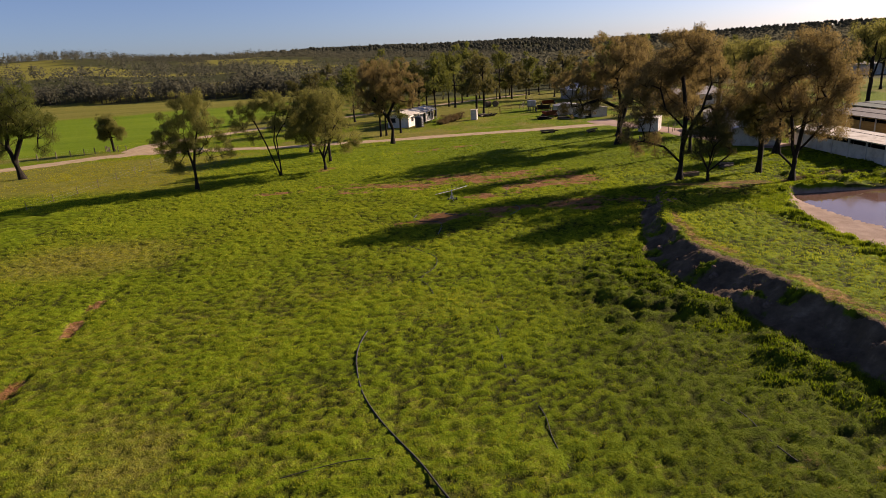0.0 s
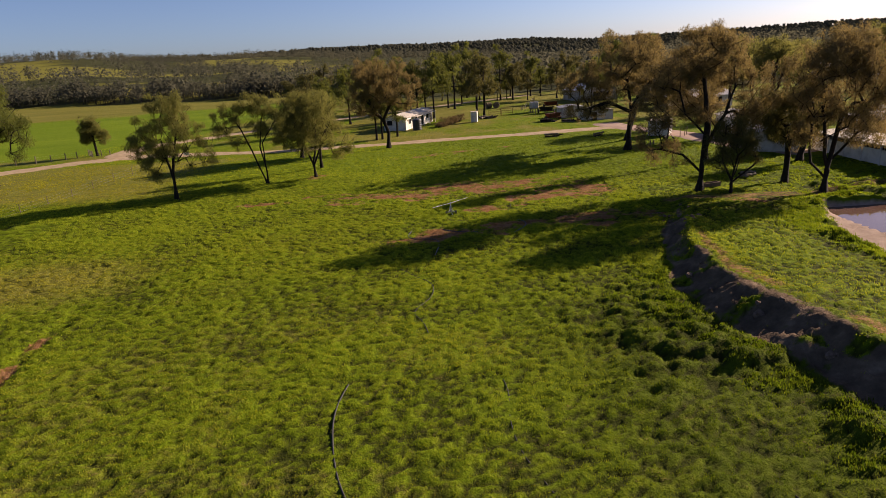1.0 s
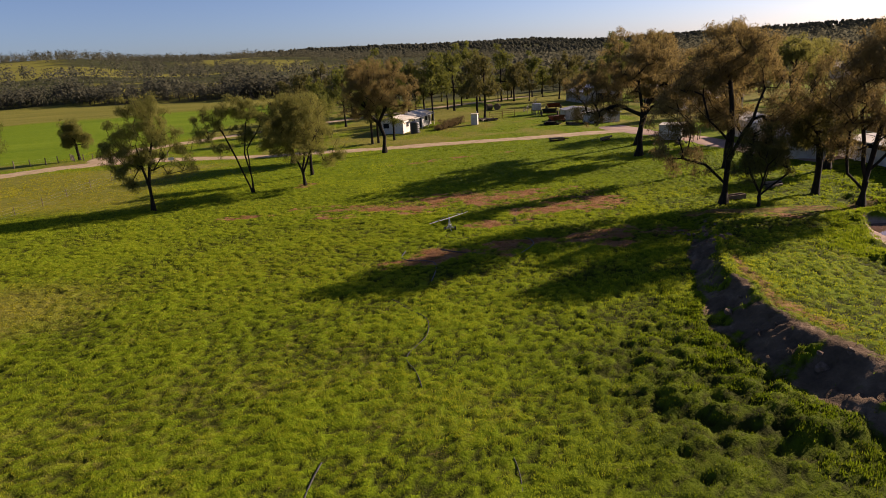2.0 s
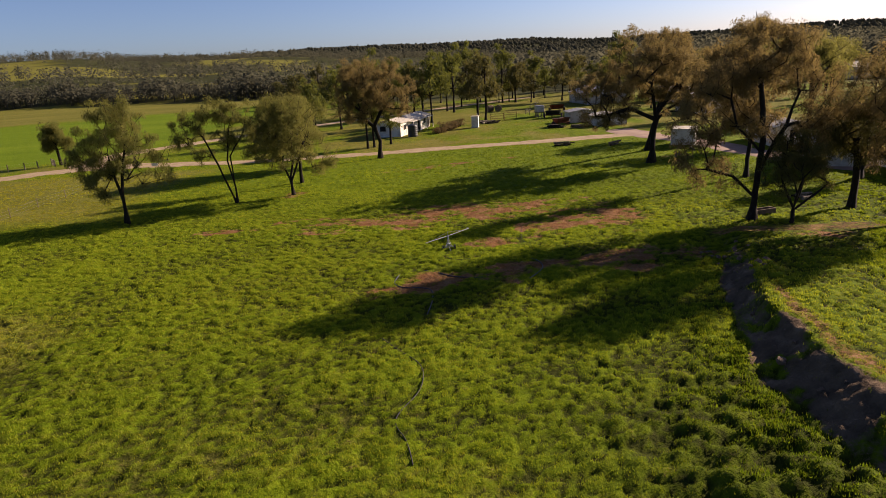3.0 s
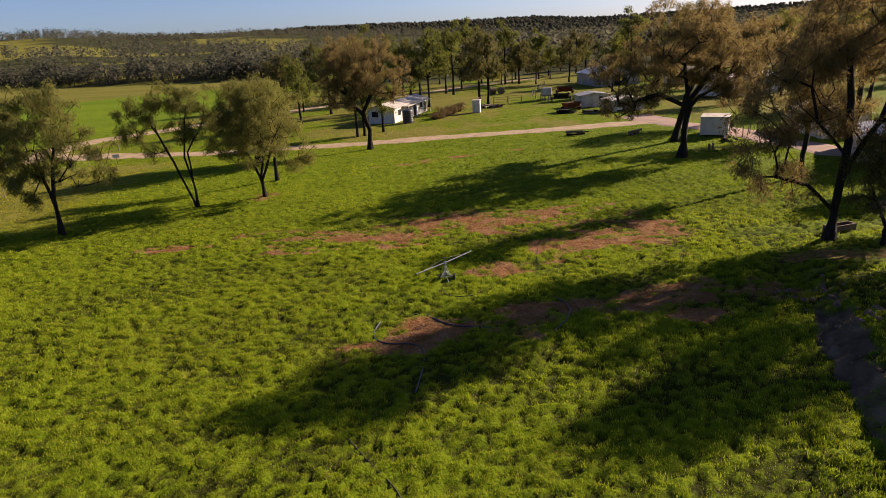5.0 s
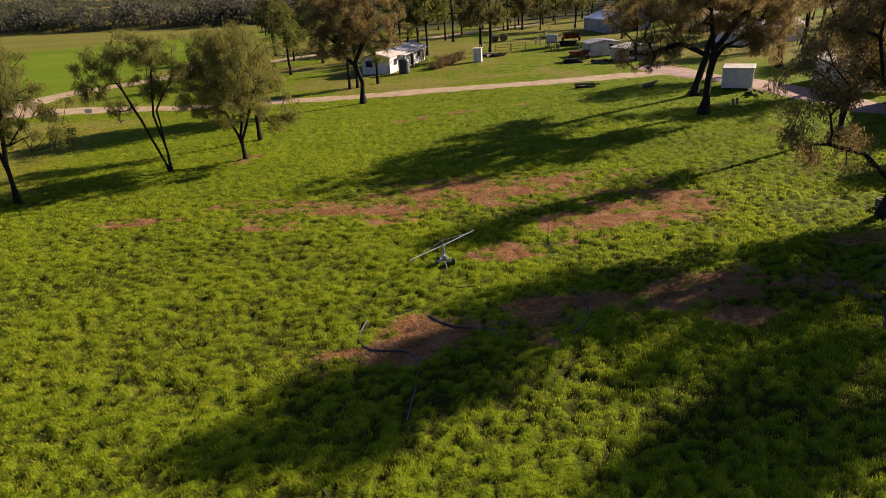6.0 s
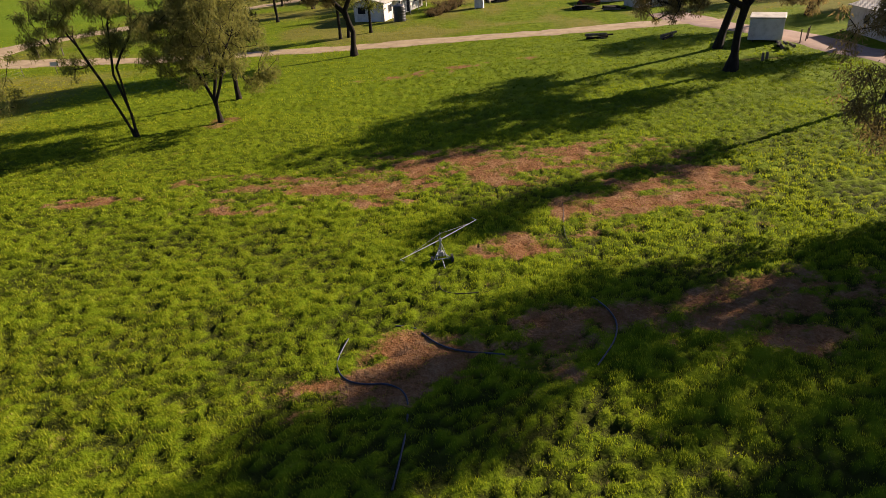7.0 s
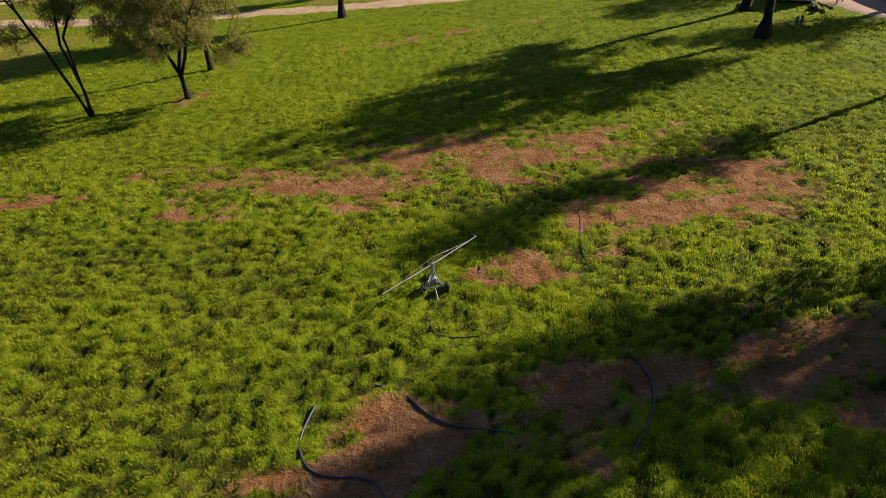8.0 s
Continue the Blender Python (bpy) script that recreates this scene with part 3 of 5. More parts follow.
bmesh.ops.create_grid(bm, x_segments=40, y_segments=40, size=0.5, matrix=Matrix.Translation((44, 22, POND_LEVEL)) @ Matrix.Diagonal((40, 62, 1, 1)))
me = bpy.data.meshes.new("water")
bm.to_mesh(me)
bm.free()
me.materials.append(WATER)
tagged(new("water", me), "still brown muddy dam water reflecting the sky", "water", "", "structure")

# ---- trees ----


def branches(rng, stems, lobes, tips, r0, reach=1.1):
    """The skeleton of a tree: stems to start from, then a limb to every tip in the crown's lobes. Gives bars (a, b, ra, rb) and the tips."""
    pos, parent, ready = [Vector((0, 0, -0.25))], [-1], []
    for stem in stems:
        last = 0
        pts = [Vector(p) for p in stem]
        here = Vector((0, 0, 0))
        for p in pts:
            n = max(2, int((p - here).length / 0.9))
            for k in range(1, n + 1):
                q = here.lerp(p, k / n) + Vector((rng.uniform(-1, 1), rng.uniform(-1, 1), 0)) * 0.07
                pos.append(q)
                parent.append(last)
                last = len(pos) - 1
                if q.z > 0.55 * pts[-1].z:
                    ready.append(last)
            here = p
    weight = np.array([(l[3] * l[4] * l[5]) ** 0.75 for l in lobes])
    ends = []
    for k in rng.choices(range(len(lobes)), list(weight), k=tips):
        x, y, z, a, b, c = lobes[k]
        v = Vector((rng.gauss(0, 1), rng.gauss(0, 1), rng.gauss(0, 1))).normalized() * rng.random() ** 0.4
        ends.append(Vector((x + v.x * a, y + v.y * b, z + v.z * c)))
    top = pos[ready[-1]]
    ends.sort(key=lambda e: min((e - pos[k]).length for k in ready))
    live = list(ready)
    arr = np.array([tuple(pos[k]) for k in live])
    leafy = []
    for e in ends:
        flat = np.hypot(arr[:, 0] - e.x, arr[:, 1] - e.y)
        d = np.linalg.norm(arr - np.array(e), axis=1) + np.clip(arr[:, 2] - e.z + 0.1 + 0.6 * flat, 0, 9) * 0.9
        at = live[int(np.argmin(d))]
        a = pos[at]
        n = max(1, int((e - a).length / reach))
        bow = Vector((rng.uniform(-1, 1), rng.uniform(-1, 1), rng.uniform(-0.3, 0.8))) * 0.09 * (e - a).length
        last = at
        for k in range(1, n + 1):
            f = k / n
            q = a.lerp(e, f) + bow * (4 * f * (1 - f)) + Vector((rng.uniform(-1, 1), rng.uniform(-1, 1), rng.uniform(-1, 1))) * (0.08 if k < n else 0)
            pos.append(q)
            parent.append(last)
            last = len(pos) - 1
            live.append(last)
            arr = np.vstack([arr, tuple(q)])
        leafy.append(pos[last])
    size = np.zeros(len(pos))
    has = set(parent)
    for k in range(len(pos) - 1, 0, -1):
        if k not in has:
            size[k] = 1.0
        size[parent[k]] += size[k]
    rad = r0 * (size / size[0]) ** 0.6
    rad = np.maximum(rad, 0.016)
    bars = [(tuple(pos[parent[k]]), tuple(pos[k]), min(rad[parent[k]], rad[k] * 1.6), rad[k]) for k in range(1, len(pos))]
    return bars, leafy


def clustered(rng, lobes):
    """Breaks each lobe of a crown into smaller clumps of its own, with gaps between them."""
    out = []
    for x, y, z, a, b, c in lobes:
        n = max(3, int(2.2 * (a * b * c) ** 0.5))
        for _ in range(n):
            v = Vector((rng.gauss(0, 1), rng.gauss(0, 1), rng.gauss(0, 1))).normalized() * rng.uniform(0.25, 0.85)
            k = rng.uniform(0.32, 0.58)
            out.append((x + v.x * a, y + v.y * b, z + v.z * c, a * k, b * k, c * k * 0.8 + 0.1))
        out.append((x, y, z, a, b, c))
    return out


def bars_mesh(name, bars, mat, sides=7, flare=1.6):
    a, b = np.array([p[0] for p in bars]), np.array([p[1] for p in bars])
    ra, rb = np.array([p[2] for p in bars]), np.array([p[3] for p in bars])
    d = b - a
    length = np.linalg.norm(d, axis=1)[:, None] + 1e-9
    d = d / length
    a, b = a - d * (ra * 0.3)[:, None], b + d * (rb * 0.3)[:, None]
    foot = np.clip(1 - np.array(a)[:, 2] / 0.7, 0, 1)
    ra = ra * (1 + (flare - 1) * foot)
    s = np.cross(d, np.where(np.abs(d[:, 2:3]) > 0.9, [[1.0, 0, 0]], [[0, 0, 1.0]]))
    s /= np.linalg.norm(s, axis=1)[:, None]
    q = np.cross(d, s)
    ang = np.arange(sides) * 2 * np.pi / sides
    ring = s[:, None, :] * np.cos(ang)[None, :, None] + q[:, None, :] * np.sin(ang)[None, :, None]
    v = np.concatenate([a[:, None] + ring * ra[:, None, None], b[:, None] + ring * rb[:, None, None]], 1).reshape(-1, 3)
    k = np.arange(sides)
    f = np.stack([k, (k + 1) % sides, (k + 1) % sides + sides, k + sides], 1)
    faces = (np.arange(len(bars))[:, None, None] * 2 * sides + f[None]).reshape(-1, 4)
    return mesh_from(name, v, faces, [mat], True)


def leaves_mesh(name, tips, per_tip, leaf, size, mat, seed, droop=0.85):
    """Fine leaves in close clumps on the tips of the twigs: each clump a flattened tuft that hangs at its rim, some thick, some thin."""
    g = np.random.default_rng(seed)
    t = np.array([tuple(p) for p in tips])
    load = np.clip(g.gamma(1.6, 1 / 1.6, len(t)), 0.08, 2.6)
    own = np.repeat(np.arange(len(t)), np.maximum((per_tip * load).astype(int), 3))
    n = len(own)
    v = g.normal(0, 1, (n, 3))
    v = v / np.linalg.norm(v, axis=1)[:, None] * g.random((n, 1)) ** 0.45
    wide = (size * (0.7 + 0.3 * load))[own][:, None]
    shape = np.column_stack([g.uniform(0.75, 1.25, len(t)), g.uniform(0.75, 1.25, len(t)), g.uniform(0.7, 1.2, len(t))])[own]
    off = v * wide * shape
    off[:, 2] -= 0.35 * (off[:, 0] ** 2 + off[:, 1] ** 2) / (wide[:, 0] + 1e-6) * g.random(n)
    p = t[own] + off
    d = g.normal(0, 0.55, (n, 3)) + v * 0.4 + np.array([0, 0, -droop])
    d /= np.linalg.norm(d, axis=1)[:, None] + 1e-9
    s = np.cross(d, g.normal(0, 1, (n, 3)))
    s /= np.linalg.norm(s, axis=1)[:, None] + 1e-9
    length = (leaf * g.uniform(0.6, 1.3, n))[:, None]
    w = length * 0.14
    q = np.stack([p + s * w, p - s * w, p + d * length], 1).reshape(-1, 3)
    return mesh_from(name, q, np.arange(n * 3).reshape(-1, 3), [mat])


def ground_at(x, y):
    return float(land(np.array([x]), np.array([y]))[0])


def make_tree(x, y, r0, stems, lobes, tips, mat, label, seed, per_tip=85, leaf=0.30, spread=0.5, bark=None, group="", turn=0.0):
    rng = random.Random(seed)
    bars, ends = branches(rng, stems, clustered(rng, lobes), int(tips * 0.8), r0)
    tree = thing("tree", pose(x, y, ground_at(x, y) - 0.05, 0, 0, turn), label, "tree", group)
    part_mesh("trunk", bars_mesh("trunk", bars, bark or BARK, 6), tree, "dark bark trunk and spreading limbs")
    part_mesh("crown", leaves_mesh("crown", ends, per_tip * 2.6, leaf * 0.78, spread * 1.2, mat, seed), tree, "loose clumps of drooping leaves")
    return tree


PADDOCK = "gum trees round the paddock"
# the lone trees along the track
make_tree(-27.1, 68.8, 0.19, [[(0.1, 0, 2.0), (-0.3, 0, 4.2), (-0.6, 0.2, 6.2)], [(0.1, 0, 2.6), (0.6, 0, 5.2), (1.3, 0, 7.0)]],
          [(1.0, 0, 8.4, 2.7, 2.6, 2.0), (0.2, 0, 6.2, 3.1, 2.8, 1.7), (-2.2, 0.3, 7.0, 1.8, 1.8, 1.6), (3.4, 0, 6.3, 1.9, 1.8, 1.4), (3.2, 0.3, 4.2, 1.9, 1.6, 1.2), (-2.4, 0.2, 4.4, 1.8, 1.6, 1.2), (-2.2, 0.1, 2.8, 1.2, 1.0, 0.8), (-3.2, 0.2, 6.0, 1.5, 1.5, 1.3), (0.6, 0, 9.8, 2.0, 1.9, 1.2), (0.4, 0.4, 4.8, 2.4, 2.2, 1.0)],
          420, LEAF_OLIVE, "slender olive-green gum tree with open crown beside track", 101, 46, 0.24, 0.34, group=PADDOCK)
make_tree(-18.9, 74.3, 0.145, [[(0, 0, 1.5), (-0.3, 0, 4.2), (0.0, 0, 6.4), (0.5, 0, 8.0)], [(-0.5, 0.1, 1.4), (-1.4, 0.2, 3.8), (-2.2, 0.2, 6.0), (-2.9, 0.2, 7.4)], [(0, 0, 2.4), (-0.1, 0, 4.6), (1.2, 0, 6.2), (1.9, -0.2, 7.4)]],
          [(-3.2, 0, 7.8, 1.9, 1.8, 1.5), (-0.8, 0.2, 8.8, 2.0, 1.8, 1.2), (1.6, 0, 8.6, 2.0, 1.8, 1.3), (2.6, -0.3, 7.0, 1.5, 1.5, 1.1), (-2.6, 0.2, 4.8, 1.0, 1.0, 1.2), (-4.0, 0.1, 6.2, 1.1, 1.1, 0.8), (-0.2, 0, 6.6, 1.4, 1.3, 1.0)],
          270, LEAF_OLIVE, "twin-stemmed thin gum tree with sparse crown", 102, 46, 0.23, 0.32, group=PADDOCK)
make_tree(-13.9, 76.5, 0.21, [[(-0.1, 0, 1.4), (-0.9, 0, 3.6), (-1.6, 0, 5.4)], [(-0.1, 0, 1.6), (0.4, 0.2, 4.0), (0.5, 0.4, 6.2)], [(0, 0, 1.5), (0.9, -0.4, 3.6), (1.6, -0.6, 5.2)]],
          [(0.4, 0, 7.5, 3.7, 3.5, 2.3), (0, 0, 5.5, 3.9, 3.6, 1.8), (3.2, 0, 3.8, 1.7, 1.7, 1.6), (-3.0, 0, 4.6, 1.6, 1.7, 1.5), (0.3, -1.8, 4.4, 2.6, 1.6, 1.4), (0.4, 2.0, 4.2, 2.6, 1.6, 1.4), (0.3, 0, 8.8, 2.4, 2.2, 1.2), (2.6, 0.4, 2.6, 1.1, 1.1, 0.7)],
          520, LEAF_OLIVE, "rounded brownish gum tree forking low above bare soil", 103, 50, 0.23, 0.36, group=PADDOCK)
make_tree(-14.2, 82.4, 0.17, [[(0.1, 0, 3.0), (0, 0, 6.0)]], [(0, 0, 6.6, 2.4, 2.2, 1.8), (2.0, 0, 4.6, 1.2, 1.2, 1.0)], 90, LEAF_OLIVE, "young straight gum tree behind a larger one", 104, 36, 0.3, 0.45, group=PADDOCK)
make_tree(-18.9, 93.5, 0.3, [[(0.1, 0, 1.6), (-0.8, 0, 3.6)], [(0.1, 0, 1.6), (1.2, 0, 4.0)]], [(0, 0, 5.8, 3.8, 3.6, 2.8), (-2, 0, 3.6, 2.0, 2.0, 1.5), (2.2, 0.4, 4.2, 2.0, 2.0, 1.6), (0.6, 0, 7.8, 2.4, 2.2, 1.4)], 300, LEAF_DARK, "dense dark green spreading tree near the track", 105, 47, 0.34, 0.5, group=PADDOCK)
make_tree(-57.2, 85.4, 0.42, [[(-0.5, 0, 2.4), (-1.0, 0, 4.6), (-0.4, 0, 7.2)], [(-0.5, 0, 2.6), (1.0, 0.2, 5.6), (2.0, 0, 7.6)]],
          [(0.6, 0, 10.0, 4.4, 4.2, 3.9), (-2.6, 0, 8, 2.8, 2.8, 2.8), (3.8, 0, 6.6, 2.4, 2.4, 2.6), (4.4, 0, 3.8, 1.4, 1.4, 1.4), (-2.6, 0, 4.8, 1.8, 1.6, 1.5), (0.5, 0, 6.4, 2.8, 2.6, 1.6)],
          360, LEAF_GREEN, "large leafy gum tree leaning over the track", 106, 42, 0.36, 0.55, group=PADDOCK)
make_tree(-62.6, 86.4, 0.3, [[(0, 0, 3), (-0.4, 0, 6)]], [(-1, 0, 8, 3.6, 3.4, 3.4), (2.2, 0, 4.4, 1.5, 1.5, 1.6)], 150, LEAF_GREEN, "bushy green gum tree at the track's edge", 107, 42, 0.36, 0.55, group=PADDOCK)
make_tree(-57.6, 112.0, 0.2, [[(-0.1, 0, 1.4), (-0.3, 0, 3.6)]], [(-0.5, 0, 4.9, 1.9, 1.9, 2.3), (1.1, 0, 3.4, 1.5, 1.4, 1.4), (-1.3, 0, 3.3, 1.2, 1.2, 1.3)], 170, LEAF_OLIVE, "small rounded gum tree beside the post fence", 108, 47, 0.32, 0.42, group=PADDOCK)
make_tree(-6.8, 98.0, 0.36, [[(0.1, 0, 2.2), (-0.5, 0, 4.2), (-1.6, 0, 5.4), (-2.6, 0.3, 8.0)], [(0.1, 0, 2.4), (-0.4, 0, 4.4), (0.8, 0, 6.6), (2.4, 0, 7.8)]],
          [(-1.0, 0, 10.2, 4.6, 4.2, 2.9), (3.2, 0, 8.4, 2.5, 2.4, 2.0), (-3.7, 0, 7.8, 2.4, 2.4, 2.2), (0, 0, 7.6, 3.6, 3.2, 1.8), (-4.6, 0, 6.0, 1.7, 1.6, 1.3), (3.0, 0, 6.4, 2.0, 1.9, 1.4), (-2.6, 0.5, 12.0, 2.2, 2.2, 1.3), (1.4, 0.2, 11.6, 2.4, 2.2, 1.4), (-1.6, -1.4, 6.6, 2.4, 1.8, 1.4)],
          470, LEAF_RUST, "broad russet-green gum tree with bent trunk beside track", 109, 66, 0.25, 0.40, group=PADDOCK)
for k, (x, y, h) in enumerate([(-9.5, 108.6, 8.0), (-8.6, 109.3, 8.6), (-6.2, 111.5, 6.5)]):
    make_tree(x, y, 0.17, [[(0.05, 0, h * 0.4), (-0.1, 0, h * 0.65)]], [(0, 0, h * 0.78, 1.7, 1.7, h * 0.24), (0.5, 0, h * 0.5, 1.0, 1.0, 0.8)], 60, LEAF_GREEN, "slim young gum tree in front of white cabin", 120 + k, 42, 0.34, 0.45, group=PADDOCK)
# the great trees at the end of the bank and by the yard
make_tree(24.0, 81.8, 0.44, [[(0.1, 0, 2.4), (0.3, 0, 5.0), (-0.3, 0, 8.4)], [(0.1, 0, 2.6), (0.4, 0, 4.6), (-2.6, -0.5, 6.0), (-4.4, -0.6, 5.6)], [(0.1, 0, 2.8), (0.4, 0, 5.2), (2.6, 0.4, 8.0)]],
          [(-0.6, 0, 11.0, 4.8, 4.2, 3.0), (-4.2, 0, 8.6, 3.0, 3.0, 2.5), (4.0, 0, 9.4, 3.2, 3.0, 2.6), (-5.0, -0.5, 5.4, 2.1, 2.0, 1.5), (5.0, 0, 6.6, 2.2, 2.0, 1.5), (-2.6, 0, 13.6, 1.5, 1.5, 0.7), (1.8, 0, 13.4, 1.3, 1.3, 0.7), (0.6, 1.0, 8.0, 3.2, 3.0, 1.5), (-6.9, 0, 8.0, 2.3, 2.2, 2.0), (-6.6, -0.2, 5.3, 2.2, 1.8, 1.6), (4.4, 0, 6.0, 2.4, 2.2, 1.6), (1.8, 0.2, 7.0, 2.2, 2.0, 1.4), (2.8, 0, 5.6, 1.8, 1.6, 1.2), (-3.0, -0.5, 6.2, 2.2, 2.0, 1.4), (6.0, 0.5, 7.2, 2.2, 2.0, 2.0), (5.6, 0.3, 5.0, 1.5, 1.4, 1.2)],
          820, LEAF_RUST, "huge old gum tree with thick dark trunk and russet crown", 110, 54, 0.25, 0.38, group=PADDOCK)
make_tree(26.4, 90.2, 0.32, [[(0.6, 0, 2.6), (1.3, 0, 5.4), (2.2, 0, 8.0)]], [(2.2, 0, 10.2, 4.0, 3.8, 2.6), (-0.6, 0, 8.4, 2.2, 2.2, 1.6), (5.0, 0, 7.6, 2.0, 2.0, 1.6)], 190, LEAF_RUST, "leaning old gum tree near the gravel yard", 111, 60, 0.25, 0.48, group=PADDOCK)
make_tree(22.4, 56.6, 0.31, [[(0.1, 0, 2.2), (0.3, 0, 4.4), (0.2, 0.2, 7.6), (-0.2, 0.2, 10.0)], [(0.1, 0, 2.4), (0.5, 0, 4.2), (1.8, 0, 6.4), (2.6, 0.2, 8.6)], [(0.1, 0, 2.6), (0.2, 0, 4.8), (-1.6, -0.2, 6.6), (-2.2, -0.2, 8.4)], [(0.1, 0, 1.6), (-1.6, 0, 3.2), (-3.4, 0, 3.8)]],
          [(0.4, 0.5, 10.8, 3.4, 3.0, 2.1), (-2.8, 0.6, 9.3, 2.4, 2.4, 1.8), (3.0, 1.2, 10.0, 2.1, 2.0, 1.8), (4.5, 0.2, 6.8, 2.2, 2.0, 2.0), (-3.9, 0, 5.8, 1.8, 1.8, 1.5), (-3.6, 0, 4.0, 1.9, 1.6, 1.2), (0.4, 2.8, 8.0, 2.8, 2.4, 2.2), (0.8, 1.0, 6.8, 2.4, 2.4, 1.3), (1.6, -0.3, 12.2, 1.3, 1.3, 0.8), (-1.6, 0, 2.9, 0.8, 0.8, 0.7), (0.0, 0.3, 12.3, 2.6, 2.2, 1.2), (4.8, 0.4, 8.8, 2.0, 2.0, 1.7), (-5.0, 0.2, 4.6, 1.3, 1.4, 1.3), (-4.4, 0.3, 7.6, 1.9, 1.9, 1.5), (3.4, 0.6, 4.6, 1.8, 1.8, 1.3)],
          650, LEAF_RUST, "tall russet gum tree with forked limbs at bank's end", 112, 60, 0.23, 0.40, group=PADDOCK)
make_tree(24.4, 55.2, 0.16, [[(0.1, 0, 1.0), (-0.8, 0, 2.6)], [(0, 0, 0.9), (0.7, 0.2, 2.8)], [(0, 0, 0.8), (1.6, -0.1, 2.2)], [(0, 0, 0.9), (0.2, -0.6, 3.2)]],
          [(0.1, 0, 4.4, 2.2, 1.9, 1.9), (1.7, 0, 3.2, 1.4, 1.4, 1.3), (-1.3, 0, 2.8, 1.3, 1.2, 1.1)], 170, LEAF_DARK, "grey-brown multi-stemmed bushy tree beside tall gum", 113, 60, 0.17, 0.3, group=PADDOCK)
make_tree(31.9, 54.7, 0.30, [[(0.1, 0, 2.0), (0.4, 0, 4.4), (0.9, 0, 7.4)], [(0.1, 0, 1.2), (-1.4, 0, 2.6), (-1.6, 0, 5.6)], [(0.1, 0, 1.8), (-0.4, 0, 4.4), (-0.9, 0, 7.0)], [(0.2, 0, 2.6), (2.4, 0, 5.0)]],
          [(0.2, -0.7, 10.2, 3.0, 2.2, 2.4), (-2.3, -0.6, 8.0, 2.3, 2.0, 2.2), (2.5, -0.6, 7.6, 2.2, 2.0, 2.2), (2.6, -0.5, 5.0, 1.7, 1.6, 1.3), (-2.1, -0.5, 5.0, 1.7, 1.6, 1.4), (0.2, -0.6, 6.6, 2.2, 1.9, 1.6), (1.6, -2.4, 8.6, 2.2, 1.6, 2.0), (1.0, -2.2, 5.8, 1.9, 1.4, 1.4), (-0.6, 2.2, 10.4, 2.6, 1.7, 1.8), (-0.6, 2.2, 8.2, 2.2, 1.5, 1.3), (0.3, -1.2, 11.8, 2.4, 2.2, 1.3), (-1.6, -1.6, 10.4, 2.0, 2.0, 1.5), (1.8, -1.6, 10.6, 2.2, 2.0, 1.5)],
          840, LEAF_RUST, "wide russet gum tree with low forks beside pond", 114, 44, 0.23, 0.40, group=PADDOCK)
make_tree(31.2, 59.3, 0.24, [[(0.1, 0, 2.4), (-0.2, 0, 5.0)]], [(-0.8, 0, 6.6, 2.6, 2.6, 2.2), (0.6, 0, 4.4, 1.5, 1.5, 1.0)], 200, LEAF_DARK, "medium dark gum tree behind the pond", 115, 44, 0.3, 0.46, group=PADDOCK)
make_tree(29.4, 71.7, 0.24, [[(0.2, 0, 3.6), (0.2, 0, 7.6), (0.1, 0.2, 12.0), (-0.2, 0.3, 14.6)], [(0.2, 0, 6.2), (-0.7, 0.4, 8.6), (-1.2, 0.9, 10.6)]],
          [(-0.2, 0.4, 6.8, 1.2, 1.3, 0.8), (0.0, 0.2, 8.2, 1.8, 1.8, 1.2), (0.2, 0.5, 9.6, 1.5, 1.6, 1.2), (-0.1, 0.3, 11.0, 1.5, 1.6, 1.1), (0.0, 0.0, 12.6, 2.0, 2.3, 1.2), (0.2, -0.1, 14.0, 1.3, 1.6, 0.8)],
          240, LEAF_RUST, "tall russet gum tree between yard and pond", 116, 46, 0.23, 0.36, group=PADDOCK)
for k, (x, y, h) in enumerate([(39.2, 73.8, 5.5), (44.8, 79.0, 7.5)]):
    make_tree(x, y, 0.2, [[(0.1, 0, h * 0.2), (-0.5, 0.1, h * 0.5)], [(0, 0, h * 0.15), (0.8, -0.2, h * 0.5)]],
              [(0, 0, h * 0.66, h * 0.34, h * 0.3, h * 0.3), (-h * 0.2, 0, h * 0.42, h * 0.2, h * 0.2, h * 0.17), (h * 0.22, 0, h * 0.45, h * 0.2, h * 0.2, h * 0.18)], 190, LEAF_DARK,
              "low dense dark tree beside the farm sheds", 140 + k, 55, 0.26, 0.44, group="gum trees behind the sheds")
for k, (x, y, h, mat) in enumerate([(37.5, 68.0, 6.5, LEAF_DARK), (47.5, 93.0, 13.5, LEAF_OLIVE), (42.0, 104.0, 13.0, LEAF_RUST), (70.6, 102.2, 15.0, LEAF_OLIVE), (62.0, 112.0, 12.0, LEAF_OLIVE), (82.0, 108.0, 15.0, LEAF_RUST), (56.0, 124.0, 13.5, LEAF_OLIVE)]):
    make_tree(x, y, 0.34, [[(0.2, 0, h * 0.25), (0, 0, h * 0.5), (0.3, 0, h * 0.7)], [(0.2, 0, h * 0.3), (1.6, 0.4, h * 0.6)]],
              [(0, 0, h * 0.8, h * 0.28, h * 0.27, h * 0.18), (-h * 0.2, 0, h * 0.6, h * 0.18, h * 0.18, h * 0.13), (h * 0.22, 0, h * 0.62, h * 0.18, h * 0.18, h * 0.14)], 150, mat,
              "tall gum tree rising behind the farm sheds", 130 + k, 39, 0.4, 0.6, group="gum trees behind the sheds")

